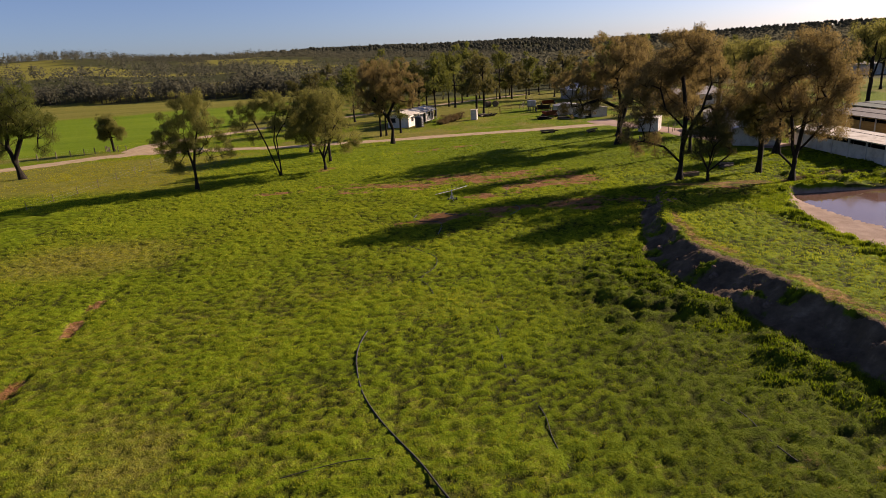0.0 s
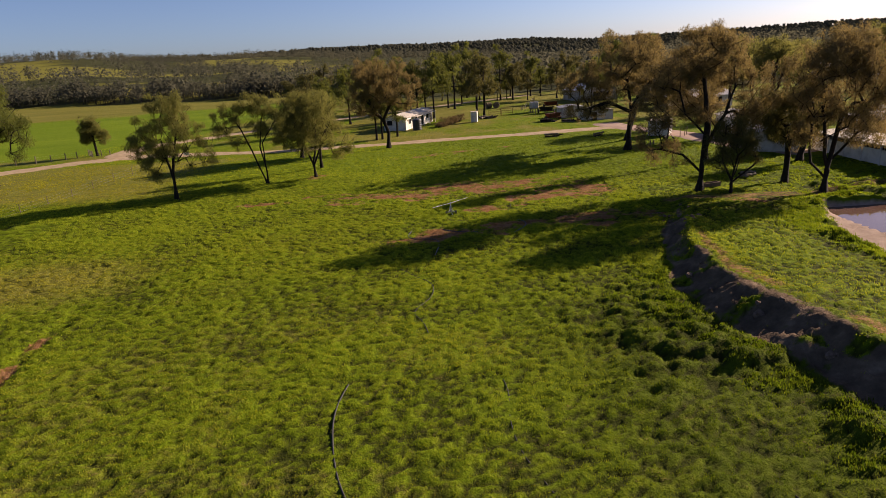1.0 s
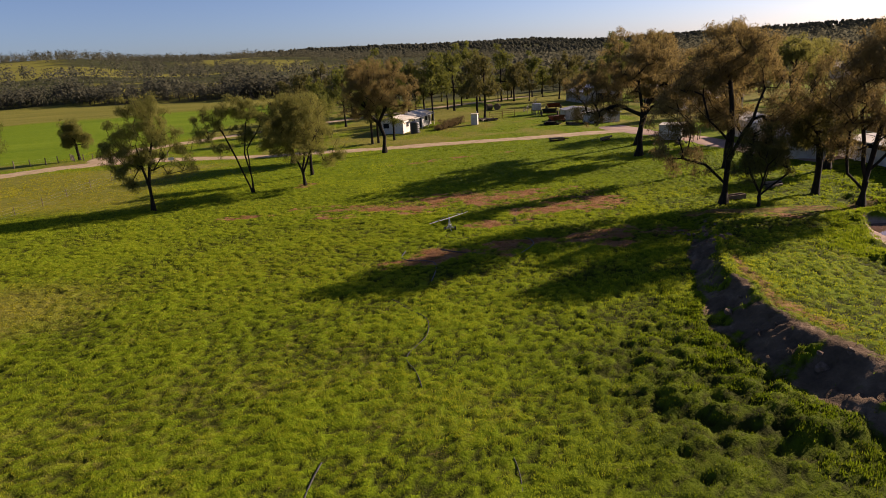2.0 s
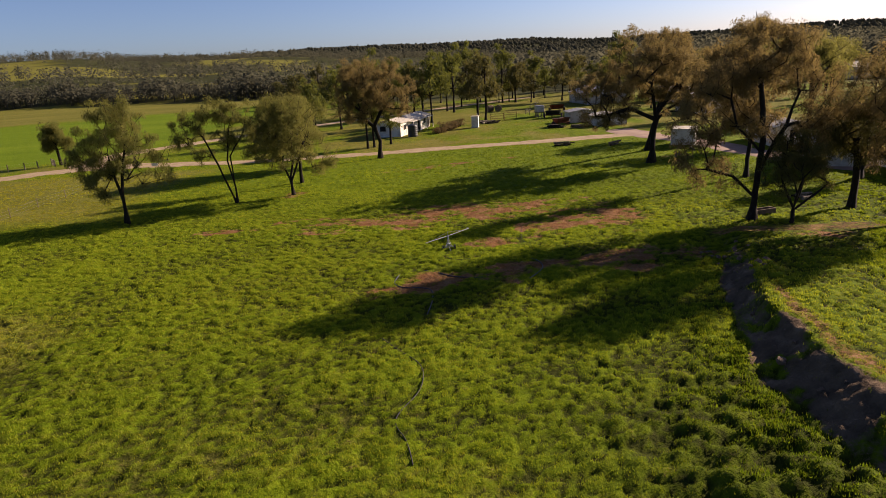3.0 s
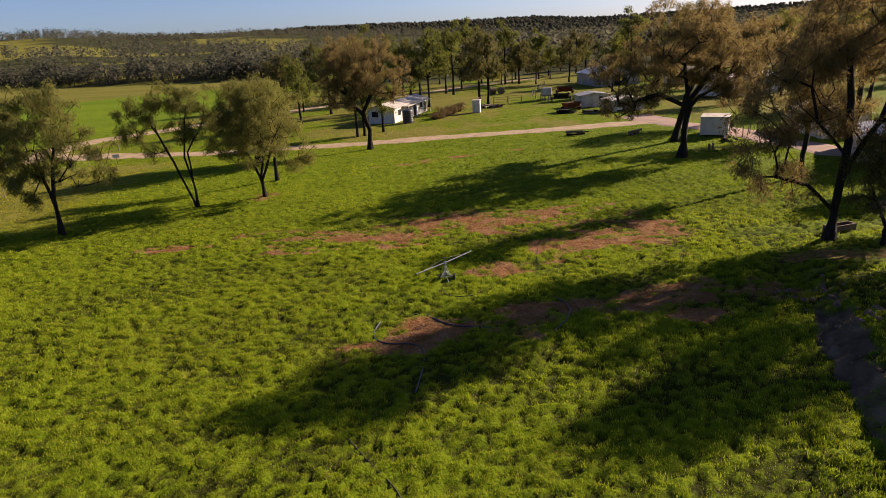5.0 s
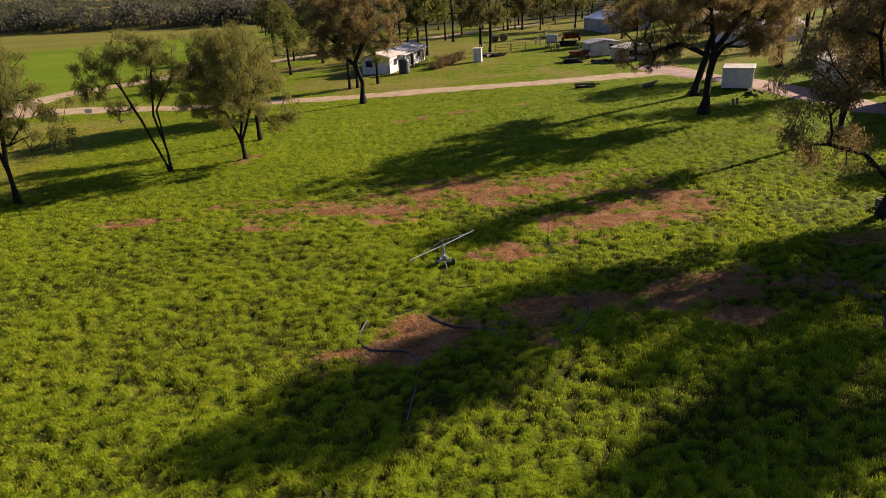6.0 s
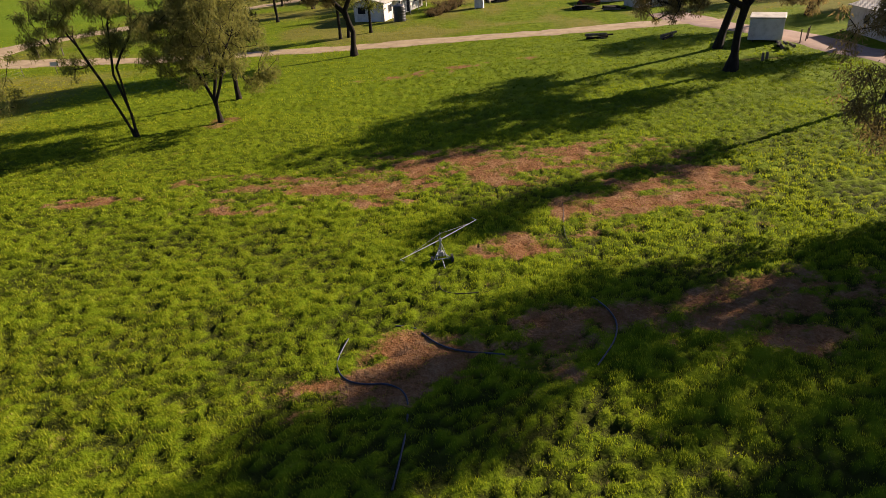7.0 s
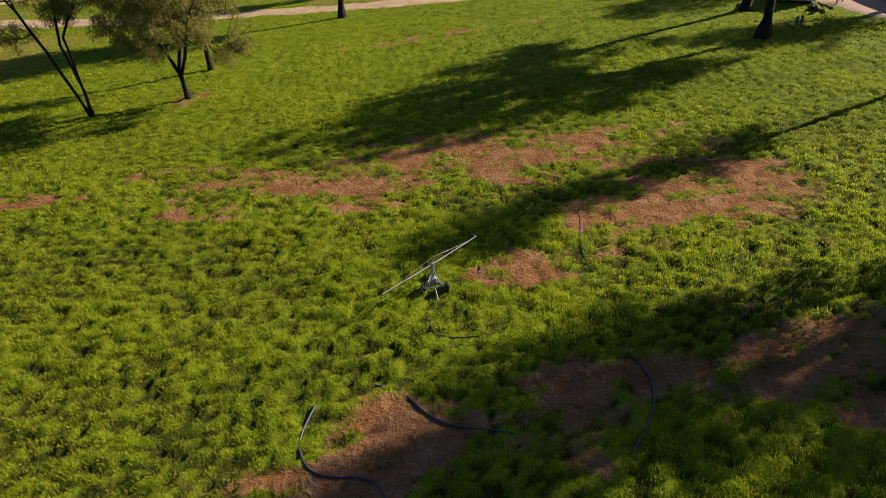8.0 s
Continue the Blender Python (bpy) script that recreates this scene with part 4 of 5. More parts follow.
# the open wood beyond the track: four trees, then repeats of them
WOOD = "gum trees of the open wood"
kinds = []
for k, (h, mat) in enumerate([(15.0, LEAF_GREEN), (14.0, LEAF_DARK), (12.5, LEAF_DARK), (16.0, LEAF_GREEN)]):
    rng = random.Random(300 + k)
    lobes = [(0, 0, h * 0.76, h * 0.21, h * 0.21, h * 0.21)]
    lobes += [(math.cos(a) * h * 0.17, math.sin(a) * h * 0.17, h * rng.uniform(0.32, 0.66), h * 0.14, h * 0.14, h * 0.13) for a in (0.4, 1.7, 3.0, 4.6)]
    kinds.append((h, lobes, mat))
WOOD_AT = [(0.2, 141.5, 0), (9.4, 140.2, 2), (10.6, 135.0, 1), (5.5, 163.5, 3), (-5.6, 168.5, 0), (-3.9, 167.0, 1), (-1.8, 168.0, 2), (4.1, 168.5, 3), (18.4, 185.0, 0), (19.3, 184.0, 3), (21.4, 187.0, 1),
           (22.6, 182.5, 2), (26.1, 178.6, 1), (29.5, 195, 3), (32.0, 192.0, 0), (42.2, 206.9, 1), (40.6, 221.2, 3), (-17.6, 139.0, 0), (-20.5, 126.0, 0), (-24.0, 146.0, 2), (-12.5, 152.0, 3), (-30.0, 158.0, 2),
           (-16.3, 170.0, 3), (-9, 188, 1), (3, 198, 0), (11, 205, 3), (-22, 185, 0), (-34, 190, 1), (-28, 214, 3), (-12, 222, 0), (0, 232, 2), (14, 228, 1), (26, 216, 0), (36, 240, 3), (50, 228, 2), (54, 205, 0),
           (62, 196, 1), (70, 214, 3), (48, 180, 2), (58, 172, 1), (72, 182, 0), (84, 196, 2), (78, 160, 1), (92, 170, 3), (100, 190, 0), (66, 232, 1), (88, 228, 2), (-44, 222, 0), (-52, 236, 2), (-40, 246, 1), (110, 150, 3), (98, 138, 0), (118, 176, 1),
           (8, 178, 2), (14, 192, 3), (24, 200, 1), (34, 205, 2), (46, 216, 0), (-2, 182, 1), (-14, 200, 2), (-6, 212, 3), (20, 238, 0), (31, 228, 2), (57, 240, 3), (75, 240, 1), (44, 240, 2), (36, 148, 0), (45, 143, 1), (49, 149, 3), (61, 141, 2), (65, 151, 0), (71, 145, 1), (47, 172, 3), (60, 163, 0), (67, 168, 2), (76, 134, 1), (84, 149, 0), (90, 142, 2), (34, 178, 1), (82, 172, 3), (70, 126, 0), (100, 156, 2)]
made = {}
rng = random.Random(77)
for x, y, k in WOOD_AT:
    if k not in made:
        h, lobes, mat = kinds[k]
        made[k] = make_tree(x, y, 0.3, [[(0.1, 0, h * 0.25), (0, 0.1, h * 0.5), (0.1, 0, h * 0.72)], [(0.1, 0, h * 0.35), (h * 0.1, -0.2, h * 0.6)]], lobes, 85, mat,
                            "tall straight gum tree in an open wood", 310 + k, 15, 0.86, 0.66, group=WOOD)
    else:
        s = rng.uniform(0.55, 1.02)
        copy_thing(made[k], pose(x, y, ground_at(x, y) - 0.05, 0, 0, rng.uniform(0, 360)) @ Matrix.Diagonal((s, s, s * rng.uniform(0.9, 1.08), 1)))
copy_thing(made[1], pose(-46.5, 218, 0, 0, 0, 50) @ Matrix.Diagonal((0.6, 0.6, 0.6, 1)))


def make_far_woods():
    """The woods on the plain's far edge and on the hills: trunks, and crowns of loose leaf masses."""
    g = np.random.default_rng(9)
    spots = []
    # the dense belt behind the pale paddock
    az = np.radians(g.uniform(-48, -6, 900))
    r = belt_front(np.degrees(az)) + g.uniform(2, 46, 900)
    spots.append((r * np.sin(az), r * np.cos(az), (3.4 + 5 * lattice_noise(az * 2000, r, 40, 33) + g.uniform(0, 4.4, 900)), np.full(900, 40)))
    # wood behind the farm
    az, r = np.radians(g.uniform(-9, 46, 1500)), 250 + 330 * g.random(1500) ** 1.3
    spots.append((r * np.sin(az), r * np.cos(az), g.uniform(8.5, 13, 1500), np.full(1500, 24)))
    # scattered trees and groves on the nearer rise
    n = 3600
    az, r = np.radians(g.uniform(-50, 4, n)), np.sqrt(g.uniform(370 ** 2, 1350 ** 2, n))
    x, y = r * np.sin(az), r * np.cos(az)
    keep = ((g.random(n) < groves(x, y)) | (g.random(n) < 0.025)) & (r > belt_front(np.degrees(az)) + 50)
    spots.append((x[keep], y[keep], g.uniform(9, 15, keep.sum()), np.full(keep.sum(), 34)))
    # the wooded ridge
    n = 1500
    az, r = np.radians(g.uniform(-8, 50, n)), np.sqrt(g.uniform(560 ** 2, 1150 ** 2, n))
    spots.append((r * np.sin(az), r * np.cos(az), g.uniform(8, 15, n), np.full(n, 34)))
    n = 9500
    az, r = np.radians(g.uniform(-50, 50, n)), np.sqrt(g.uniform(1100 ** 2, 2500 ** 2, n))
    keep = ~((np.degrees(az) < -8) & (r < 1250))
    spots.append(((r * np.sin(az))[keep], (r * np.cos(az))[keep], g.uniform(11, 18, keep.sum()), np.full(keep.sum(), 6)))
    vs, fs, ms, base = [], [], [], 0
    core_v, core_f, core_n = [], [], 0
    bm = bmesh.new()
    bmesh.ops.create_icosphere(bm, subdivisions=1, radius=1.0)
    ico, ico_f = np.array([tuple(v.co) for v in bm.verts]), np.array([[v.index for v in f.verts] for f in bm.faces])
    bm.free()
    for x, y, h, k in spots:
        k = int(k[0])
        z = land(x, y, False)
        n = len(x)
        p = np.column_stack([x, y, z])
        own = np.repeat(np.arange(n), k)
        big = {40: 0.056, 24: 0.064, 34: 0.05, 6: 0.082}[k]
        v = g.normal(0, 1, (n * k, 3))
        v = v / np.linalg.norm(v, axis=1)[:, None] * (g.random((n * k, 1)) ** 0.4)
        wide = g.uniform(0.26, 0.46, n)[own][:, None]
        mid, half = {40: (0.58, 0.42), 24: (0.62, 0.36), 34: (0.5, 0.44), 6: (0.46, 0.46)}[k]
        c = p[own] + np.column_stack([v[:, :2] * wide, mid + v[:, 2] * half]) * h[own][:, None]
        face = v + np.array([0, 0, 0.3]) + g.normal(0, 0.3, v.shape)
        face /= np.linalg.norm(face, axis=1)[:, None]
        a = np.cross(face, g.normal(0, 1, v.shape))
        a /= np.linalg.norm(a, axis=1)[:, None]
        b = np.cross(face, a) * (h[own] * big * g.uniform(0.7, 1.6, n * k))[:, None]
        a = a * (h[own] * big * g.uniform(0.7, 1.6, n * k))[:, None]
        quad = np.stack([c - a, c - b * 0.8, c + a, c + b], 1).reshape(-1, 3)
        vs.append(quad)
        f = np.arange(len(quad)).reshape(-1, 4) + base
        fs.append(f)
        ms.append(np.zeros(len(f)))
        base += len(quad)
        if k < 20:
            # an uneven leafy mass inside each far crown
            round_v = np.repeat(p, 12, 0) + np.tile(ico, (n, 1)) * g.uniform(0.85, 1.1, (n * 12, 1)) * np.repeat(np.column_stack([h * 0.30, h * 0.30, h * 0.33]), 12, 0) + np.repeat(np.column_stack([h * 0, h * 0, h * mid]), 12, 0)
            quads = np.concatenate([(np.arange(n)[:, None, None] * 12 + ico_f[None]).reshape(-1, 3)])
            core_v.append(round_v)
            core_f.append(quads + core_n)
            core_n += len(round_v)
        if k == 40:
            w = np.maximum(h * 0.016, 0.16)[:, None]
            side = np.column_stack([np.ones(n), np.zeros(n), np.zeros(n)]) * w
            deep = np.column_stack([np.zeros(n), np.ones(n), np.zeros(n)]) * w
            up = np.column_stack([g.normal(0, 0.3, n), np.zeros(n), h * 0.7])
            for s in (side, deep):
                q = np.stack([p - s, p + s, p + s * 0.5 + up, p - s * 0.5 + up], 1).reshape(-1, 3)
                vs.append(q)
                f = np.arange(len(q)).reshape(-1, 4) + base
                fs.append(f)
                ms.append(np.ones(len(f)))
                base += len(q)
    me = mesh_from("far_woods", np.concatenate(vs), np.concatenate(fs), [LEAF_HAZED, PALE_BARK], False, None, np.concatenate(ms))
    tagged(new("far_woods", me), "dense grey-green gum woods on distant low hills, haze painted in", "woods", "", "stuff")
    me = mesh_from("far_canopy", np.concatenate(core_v), np.concatenate(core_f), [LEAF_HAZED], True)
    tagged(new("far_canopy", me), "closed dull green canopy of distant woods, haze painted in", "woods", "", "stuff")


make_far_woods()


# ---- grass ----
def blades(x, y, tall, wide, dry, tone, per, g):
    """Fine bent blades in tufts at x, y, each tuft leaning its own way: vertices, faces and the two tints."""
    n = len(x) * per
    own = np.repeat(np.arange(len(x)), per)
    h = tall[own] * g.uniform(0.5, 1.05, n)
    spread = 0.05 + 0.25 * tall[own]
    px, py = x[own] + g.normal(0, 1, n) * spread, y[own] + g.normal(0, 1, n) * spread * 0.7
    pz = land(x, y)[own] - 0.03
    sway = 2.6 + 2.0 * (lattice_noise(x, y, 1.3, 63) - 0.5) + g.normal(0, 0.7, len(x))
    az = sway[own] + g.normal(0, 0.8, n)
    turn = g.uniform(0, 2 * np.pi, n)
    w = (wide[own] * g.uniform(0.7, 1.3, n))
    lean = h * g.uniform(0.05, 0.6, n)
    a = np.column_stack([px + np.cos(turn) * w, py + np.sin(turn) * w, pz])
    b = np.column_stack([px - np.cos(turn) * w, py - np.sin(turn) * w, pz])
    c = np.column_stack([px + np.cos(az) * lean, py + np.sin(az) * lean, pz + h])
    v = np.stack([a, b, c], 1).reshape(-1, 3)
    d = np.repeat(np.clip(dry[own] + g.normal(0, 0.12, n), 0, 1), 3)
    t = np.repeat(np.clip(tone[own] + g.normal(0, 0.1, n), 0, 1), 3)
    return v, d, t


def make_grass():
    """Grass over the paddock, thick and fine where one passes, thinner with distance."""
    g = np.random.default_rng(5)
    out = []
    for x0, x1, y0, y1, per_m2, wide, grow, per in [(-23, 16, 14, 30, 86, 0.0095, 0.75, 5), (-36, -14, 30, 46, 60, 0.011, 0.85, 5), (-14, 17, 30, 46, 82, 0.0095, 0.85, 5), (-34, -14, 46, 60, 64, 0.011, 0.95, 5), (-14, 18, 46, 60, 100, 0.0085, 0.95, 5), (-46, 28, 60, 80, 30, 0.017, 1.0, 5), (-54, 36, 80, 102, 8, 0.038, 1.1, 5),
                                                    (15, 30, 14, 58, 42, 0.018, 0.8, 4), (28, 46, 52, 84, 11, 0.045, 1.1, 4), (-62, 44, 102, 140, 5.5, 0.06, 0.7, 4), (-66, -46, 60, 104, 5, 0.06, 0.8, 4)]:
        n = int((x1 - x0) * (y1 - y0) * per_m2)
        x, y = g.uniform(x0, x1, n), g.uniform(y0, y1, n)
        bare, clay, sand, dry, lush, woods = covers(x, y)
        clump = hummocks(x, y)
        track = np.clip(near_line(x, y, ROAD, 1.9) + near_line(x, y, LOOP, 2.1) + near_line(x, y, YARD, 3.6), 0, 1)
        room = (1 - np.clip(bare * 1.2, 0, 0.74)) * (1 - np.clip(clay * 1.6, 0, 0.985)) * (1 - sand) * (1 - track)
        for hose in HOSES:
            room = room * (1 - 0.9 * near_line(x, y, hose, 0.17))
        rank = rank_growth(x, y)
        head = domes(x, y, 1.1, 91)
        keep = g.random(n) < room * (0.2 + smooth_step(0.15, 0.6, clump)) * (1 - 0.8 * rank * smooth_step(0.5, 0.15, head))
        x, y, clump, dry, bare, rank, head = x[keep], y[keep], clump[keep], dry[keep] * (1 - 0.8 * rank[keep]), bare[keep], rank[keep], head[keep]
        broad = lattice_noise(x, y, 5.5, 61) * 0.6 + lattice_noise(x, y, 2.1, 62) * 0.4
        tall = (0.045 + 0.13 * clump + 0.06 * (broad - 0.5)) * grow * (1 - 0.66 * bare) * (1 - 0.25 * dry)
        foot = np.interp(y, BANK_Y, BANK_FOOT)
        tall = tall * (1 + 0.2 * np.exp(-((x - foot + 1.4) / 1.3) ** 2) * (y < 46))
        comb = lattice_noise(x * 0.22, y, 0.9, 64) * 0.6 + lattice_noise(x * 0.22, y, 2.4, 65) * 0.4
        # Darker in gaps and by the bank: deeper green plus self-shade in the colour.
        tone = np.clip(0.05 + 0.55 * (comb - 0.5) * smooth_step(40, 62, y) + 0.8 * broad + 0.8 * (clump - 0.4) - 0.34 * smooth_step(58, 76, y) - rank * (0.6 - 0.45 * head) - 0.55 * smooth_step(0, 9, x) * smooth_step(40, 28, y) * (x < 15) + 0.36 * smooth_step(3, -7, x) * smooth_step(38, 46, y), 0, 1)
        dryness = np.clip(0.85 * dry + 0.75 * bare * (0.4 + lattice_noise(x, y, 0.7, 66)), 0, 0.9)
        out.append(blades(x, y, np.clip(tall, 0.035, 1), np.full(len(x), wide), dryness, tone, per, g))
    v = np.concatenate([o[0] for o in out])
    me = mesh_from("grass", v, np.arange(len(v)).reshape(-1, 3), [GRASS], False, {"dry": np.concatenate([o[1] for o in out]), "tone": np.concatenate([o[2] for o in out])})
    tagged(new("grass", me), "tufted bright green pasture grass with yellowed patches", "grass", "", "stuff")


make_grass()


def make_waterside():
    """Rounded tussocks of rank grass along the pond's edge and the foot of the bank."""
    g = np.random.default_rng(15)
    rows = []
    for _ in range(230):
        y = g.uniform(26, 53)
        edge = np.interp(y, [-60, 30, 42, 47, 51.5, 60], [36, 26.2, 25.9, 27.6, 30.0, 33])
        rows.append((edge - abs(g.normal(0.2, 0.7 + 2.2 * np.exp(-((y - 47) / 4) ** 2))), y, g.uniform(0.3, 0.65)))
    for _ in range(120):
        rows.append((g.uniform(30, 46), 52.6 + abs(g.normal(0, 1.6)), g.uniform(0.3, 0.6)))
    for _ in range(130):
        y = g.uniform(15, 40)
        rows.append((np.interp(y, BANK_Y, BANK_FOOT) - abs(g.normal(0.3, 1.3)), y, g.uniform(0.25, 0.5)))
    for _ in range(170):
        rows.append((g.uniform(33, 41), g.uniform(54, 70), g.uniform(0.25, 0.5)))
    xs, ys, hs = [], [], []
    for x, y, r in rows:
        k = int(75 * r)
        a, d = g.uniform(0, 2 * np.pi, k), r * np.sqrt(g.random(k))
        xs.append(x + np.cos(a) * d * 1.25)
        ys.append(y + np.sin(a) * d)
        hs.append(0.32 * r * np.sqrt(np.clip(1.05 - (d / r) ** 2, 0, 1)) + 0.05)
    x, y, h = np.concatenate(xs), np.concatenate(ys), np.concatenate(hs)
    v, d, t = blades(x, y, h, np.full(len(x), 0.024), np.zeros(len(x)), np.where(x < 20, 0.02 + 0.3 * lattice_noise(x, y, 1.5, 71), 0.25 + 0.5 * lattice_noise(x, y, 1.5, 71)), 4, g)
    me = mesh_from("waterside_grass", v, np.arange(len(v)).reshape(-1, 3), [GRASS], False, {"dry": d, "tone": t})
    tagged(new("waterside_grass", me), "rounded tussocks of rank green grass by the water", "grass", "", "stuff")


make_waterside()

# ---- the travelling sprinkler and its hoses ----


def bent_pipe(name, points, radius, mat, label, category="hose"):
    """A round pipe lying on the ground along points."""
    cu = bpy.data.curves.new(name, "CURVE")
    cu.dimensions, cu.bevel_depth, cu.bevel_resolution, cu.resolution_u = "3D", radius, 2, 6
    sp = cu.splines.new("NURBS")
    sp.points.add(len(points) - 1)
    for p, q in zip(sp.points, points):
        x, y, lift = (*q, 0.0)[:3]
        p.co = (x, y, ground_at(x, y) + radius * 0.6 + lift, 1)
    sp.order_u, sp.use_endpoint_u = 3, True
    cu.materials.append(mat)
    ob = new(name, cu)
    me = bpy.data.meshes.new_from_object(ob.evaluated_get(bpy.context.evaluated_depsgraph_get()))
    bpy.data.objects.remove(ob)
    for p in me.polygons:
        p.use_smooth = True
    return tagged(new(name, me), label, category, "irrigation hoses")


for line, radius, mat, label in zip(HOSES, (0.030, 0.028, 0.028, 0.020, 0.034, 0.017, 0.018, 0.011, 0.014, 0.015), (PIPE, PIPE, PIPE) + (RUBBER,) * 7, (
        "blue-black irrigation hose snaking over bare red soil", "blue-black irrigation hose curving beside brown earth", "blue-black irrigation hose looping through damp grass",
        "black irrigation hose half sunk in thick grass", "long black irrigation hose lying in the pasture", "thin black hose mostly hidden by grass", "short run of black hose near the bank",
        "black hose crossing the bare red patch", "thin black hose branching through grass", "black supply hose trailing behind the sprinkler")):
    bent_pipe("hose", line, radius, mat, label)


def make_sprinkler(x, y):
    """A travelling rain boom: wheeled cart, braced mast and two spray arms."""
    z = ground_at(x, y) + 0.04
    s = thing("irrigation_sprinkler", pose(x, y, z, 0, 0, 8) @ Matrix.Scale(0.56, 4), "galvanised travelling sprinkler with two long arms on wheels", "sprinkler")
    frame_bm = bmesh.new()
    for a, b in [((-0.55, -0.5, 0.35), (0.55, -0.5, 0.35)), ((-0.55, -0.5, 0.35), (0, 1.0, 0.3)), ((0.55, -0.5, 0.35), (0, 1.0, 0.3)), ((-0.42, 0.0, 0.35), (0.42, 0.0, 0.35))]:
        rod(frame_bm, a, b, 0.04)
    part("chassis", frame_bm, GALV, s)
    for dx, dy in [(-0.35, -0.4), (0.35, -0.4), (0, 0.45)]:
        part("brace", rodded((dx, dy, 0.36), (0, 0, 1.45), 0.024), GALV, s)
    part("mast", rodded((0, 0, 0.3), (0, 0, 1.75), 0.055, 0.045, 10), GALV, s)
    part("cap_rod", rodded((0, 0, 1.75), (0, 0, 2.2), 0.016), GALV, s)
    part("swivel", rodded((0, 0, 1.5), (0, 0, 1.68), 0.12, 0.1, 12), GALV, s)
    part("gearbox", boxed(-0.16, -0.2, 0.36, 0.16, 0.16, 0.7, bevel=0.03), GALV, s)
    part("drawbar", rodded((0, -0.5, 0.33), (0, -1.5, 0.16), 0.035), GALV, s)
    for side in (-1, 1):
        w = part("wheel", rodded((side * 0.62, -0.45, 0.3), (side * 0.76, -0.45, 0.3), 0.3, 0.3, 20), RUBBER, s, "black rubber tyre wheel")
        part("hub", rodded((side * 0.75, -0.45, 0.3), (side * 0.80, -0.45, 0.3), 0.11, 0.09, 12), GALV, w)
    w = part("wheel", rodded((-0.06, 1.05, 0.2), (0.06, 1.05, 0.2), 0.2, 0.2, 18), RUBBER, s, "small black front wheel")
    part("hub", rodded((0.05, 1.05, 0.2), (0.09, 1.05, 0.2), 0.07, 0.06, 10), GALV, w)
    way = Vector((0.80, 0.60, 0)).normalized()
    bend = Vector((-way.y, way.x, 0))
    for side in (-1, 1):
        tip = way * (3.75 * side) + Vector((0, 0, 1.66))
        arm = part("spray_arm", rodded((0, 0, 1.6), tip, 0.032, 0.024), GALV, s)
        end = tip + bend * (0.42 * side) + Vector((0, 0, 0.05))
        part("nozzle", rodded(tip, end, 0.026, 0.016), GALV, arm)
        part("stay", rodded((0, 0, 2.05), way * (2.8 * side) + Vector((0, 0, 1.68)), 0.008, None, 6), GALV, arm)
    return s


make_sprinkler(1.1, 54.9)

# ---- buildings ----


def gable_shell(bm, w, d, h, rise, wall=0.12):
    """Adds four walls with thickness, the end walls rising to a ridge along y."""
    for x0, x1 in ((-w / 2, -w / 2 + wall), (w / 2 - wall, w / 2)):
        box(bm, x0, -d / 2, 0, x1, d / 2, h)
    for y0, y1 in ((-d / 2, -d / 2 + wall), (d / 2 - wall, d / 2)):
        a = [bm.verts.new(p) for p in ((-w / 2, y0, 0), (w / 2, y0, 0), (w / 2, y0, h), (0, y0, h + rise), (-w / 2, y0, h))]
        b = [bm.verts.new(p) for p in ((-w / 2, y1, 0), (w / 2, y1, 0), (w / 2, y1, h), (0, y1, h + rise), (-w / 2, y1, h))]
        bm.faces.new(a)
        bm.faces.new(b[::-1])
        for k in range(5):
            bm.faces.new((a[k], b[k], b[(k + 1) % 5], a[(k + 1) % 5]))
    bmesh.ops.recalc_face_normals(bm, faces=bm.faces)
    return bm


def roof_leaf(w, d, h, rise, side, over=0.25, thick=0.06):
    """One slope of a gable roof, ribbed in real relief."""
    bm = bmesh.new()
    n = max(4, int((d + 2 * over) / 0.38)) * 2
    rows = []
    for k in range(n + 1):
        y = -d / 2 - over + (d + 2 * over) * k / n
        up = 0.025 * (k % 2)
        e = w / 2 + over
        rows.append([bm.verts.new((side * 0.0, y, h + rise + 0.05 + up)), bm.verts.new((side * e, y, h + rise + 0.05 - (rise / (w / 2)) * e + up)),
                     bm.verts.new((side * 0.0, y, h + rise + 0.05 - thick)), bm.verts.new((side * e, y, h + rise + 0.05 - (rise / (w / 2)) * e - thick))])
    for p, q in zip(rows[:-1], rows[1:]):
        for i, j in ((0, 1), (1, 3), (3, 2)):
            bm.faces.new((p[i], p[j], q[j], q[i]))
    bmesh.ops.recalc_face_normals(bm, faces=bm.faces)
    return bm


def window_on(parent, x, y, z, w, h, face):
    """A framed window set on a wall whose outward side is face ('x', '-x', 'y' or '-y')."""
    s = -1 if face[0] == "-" else 1
    if face[-1] == "x":
        fr = part("window", boxed(x - 0.03, y - w / 2, z, x + 0.03, y + w / 2, z + h, bevel=0.01), WHITE, parent)
        part("pane", boxed(x + s * 0.02 - 0.015, y - w / 2 + 0.06, z + 0.06, x + s * 0.02 + 0.016, y + w / 2 - 0.06, z + h - 0.06), DARK_GAP, fr, "dark window pane")
        part("sill", boxed(x - 0.06, y - w / 2 - 0.05, z - 0.05, x + 0.06, y + w / 2 + 0.05, z), WHITE, fr)
    else:
        fr = part("window", boxed(x - w / 2, y - 0.03, z, x + w / 2, y + 0.03, z + h, bevel=0.01), WHITE, parent)
        part("pane", boxed(x - w / 2 + 0.06, y + s * 0.02 - 0.015, z + 0.06, x + w / 2 - 0.06, y + s * 0.02 + 0.016, z + h - 0.06), DARK_GAP, fr, "dark window pane")
        part("sill", boxed(x - w / 2 - 0.05, y - 0.06, z - 0.05, x + w / 2 + 0.05, y + 0.06, z), WHITE, fr)


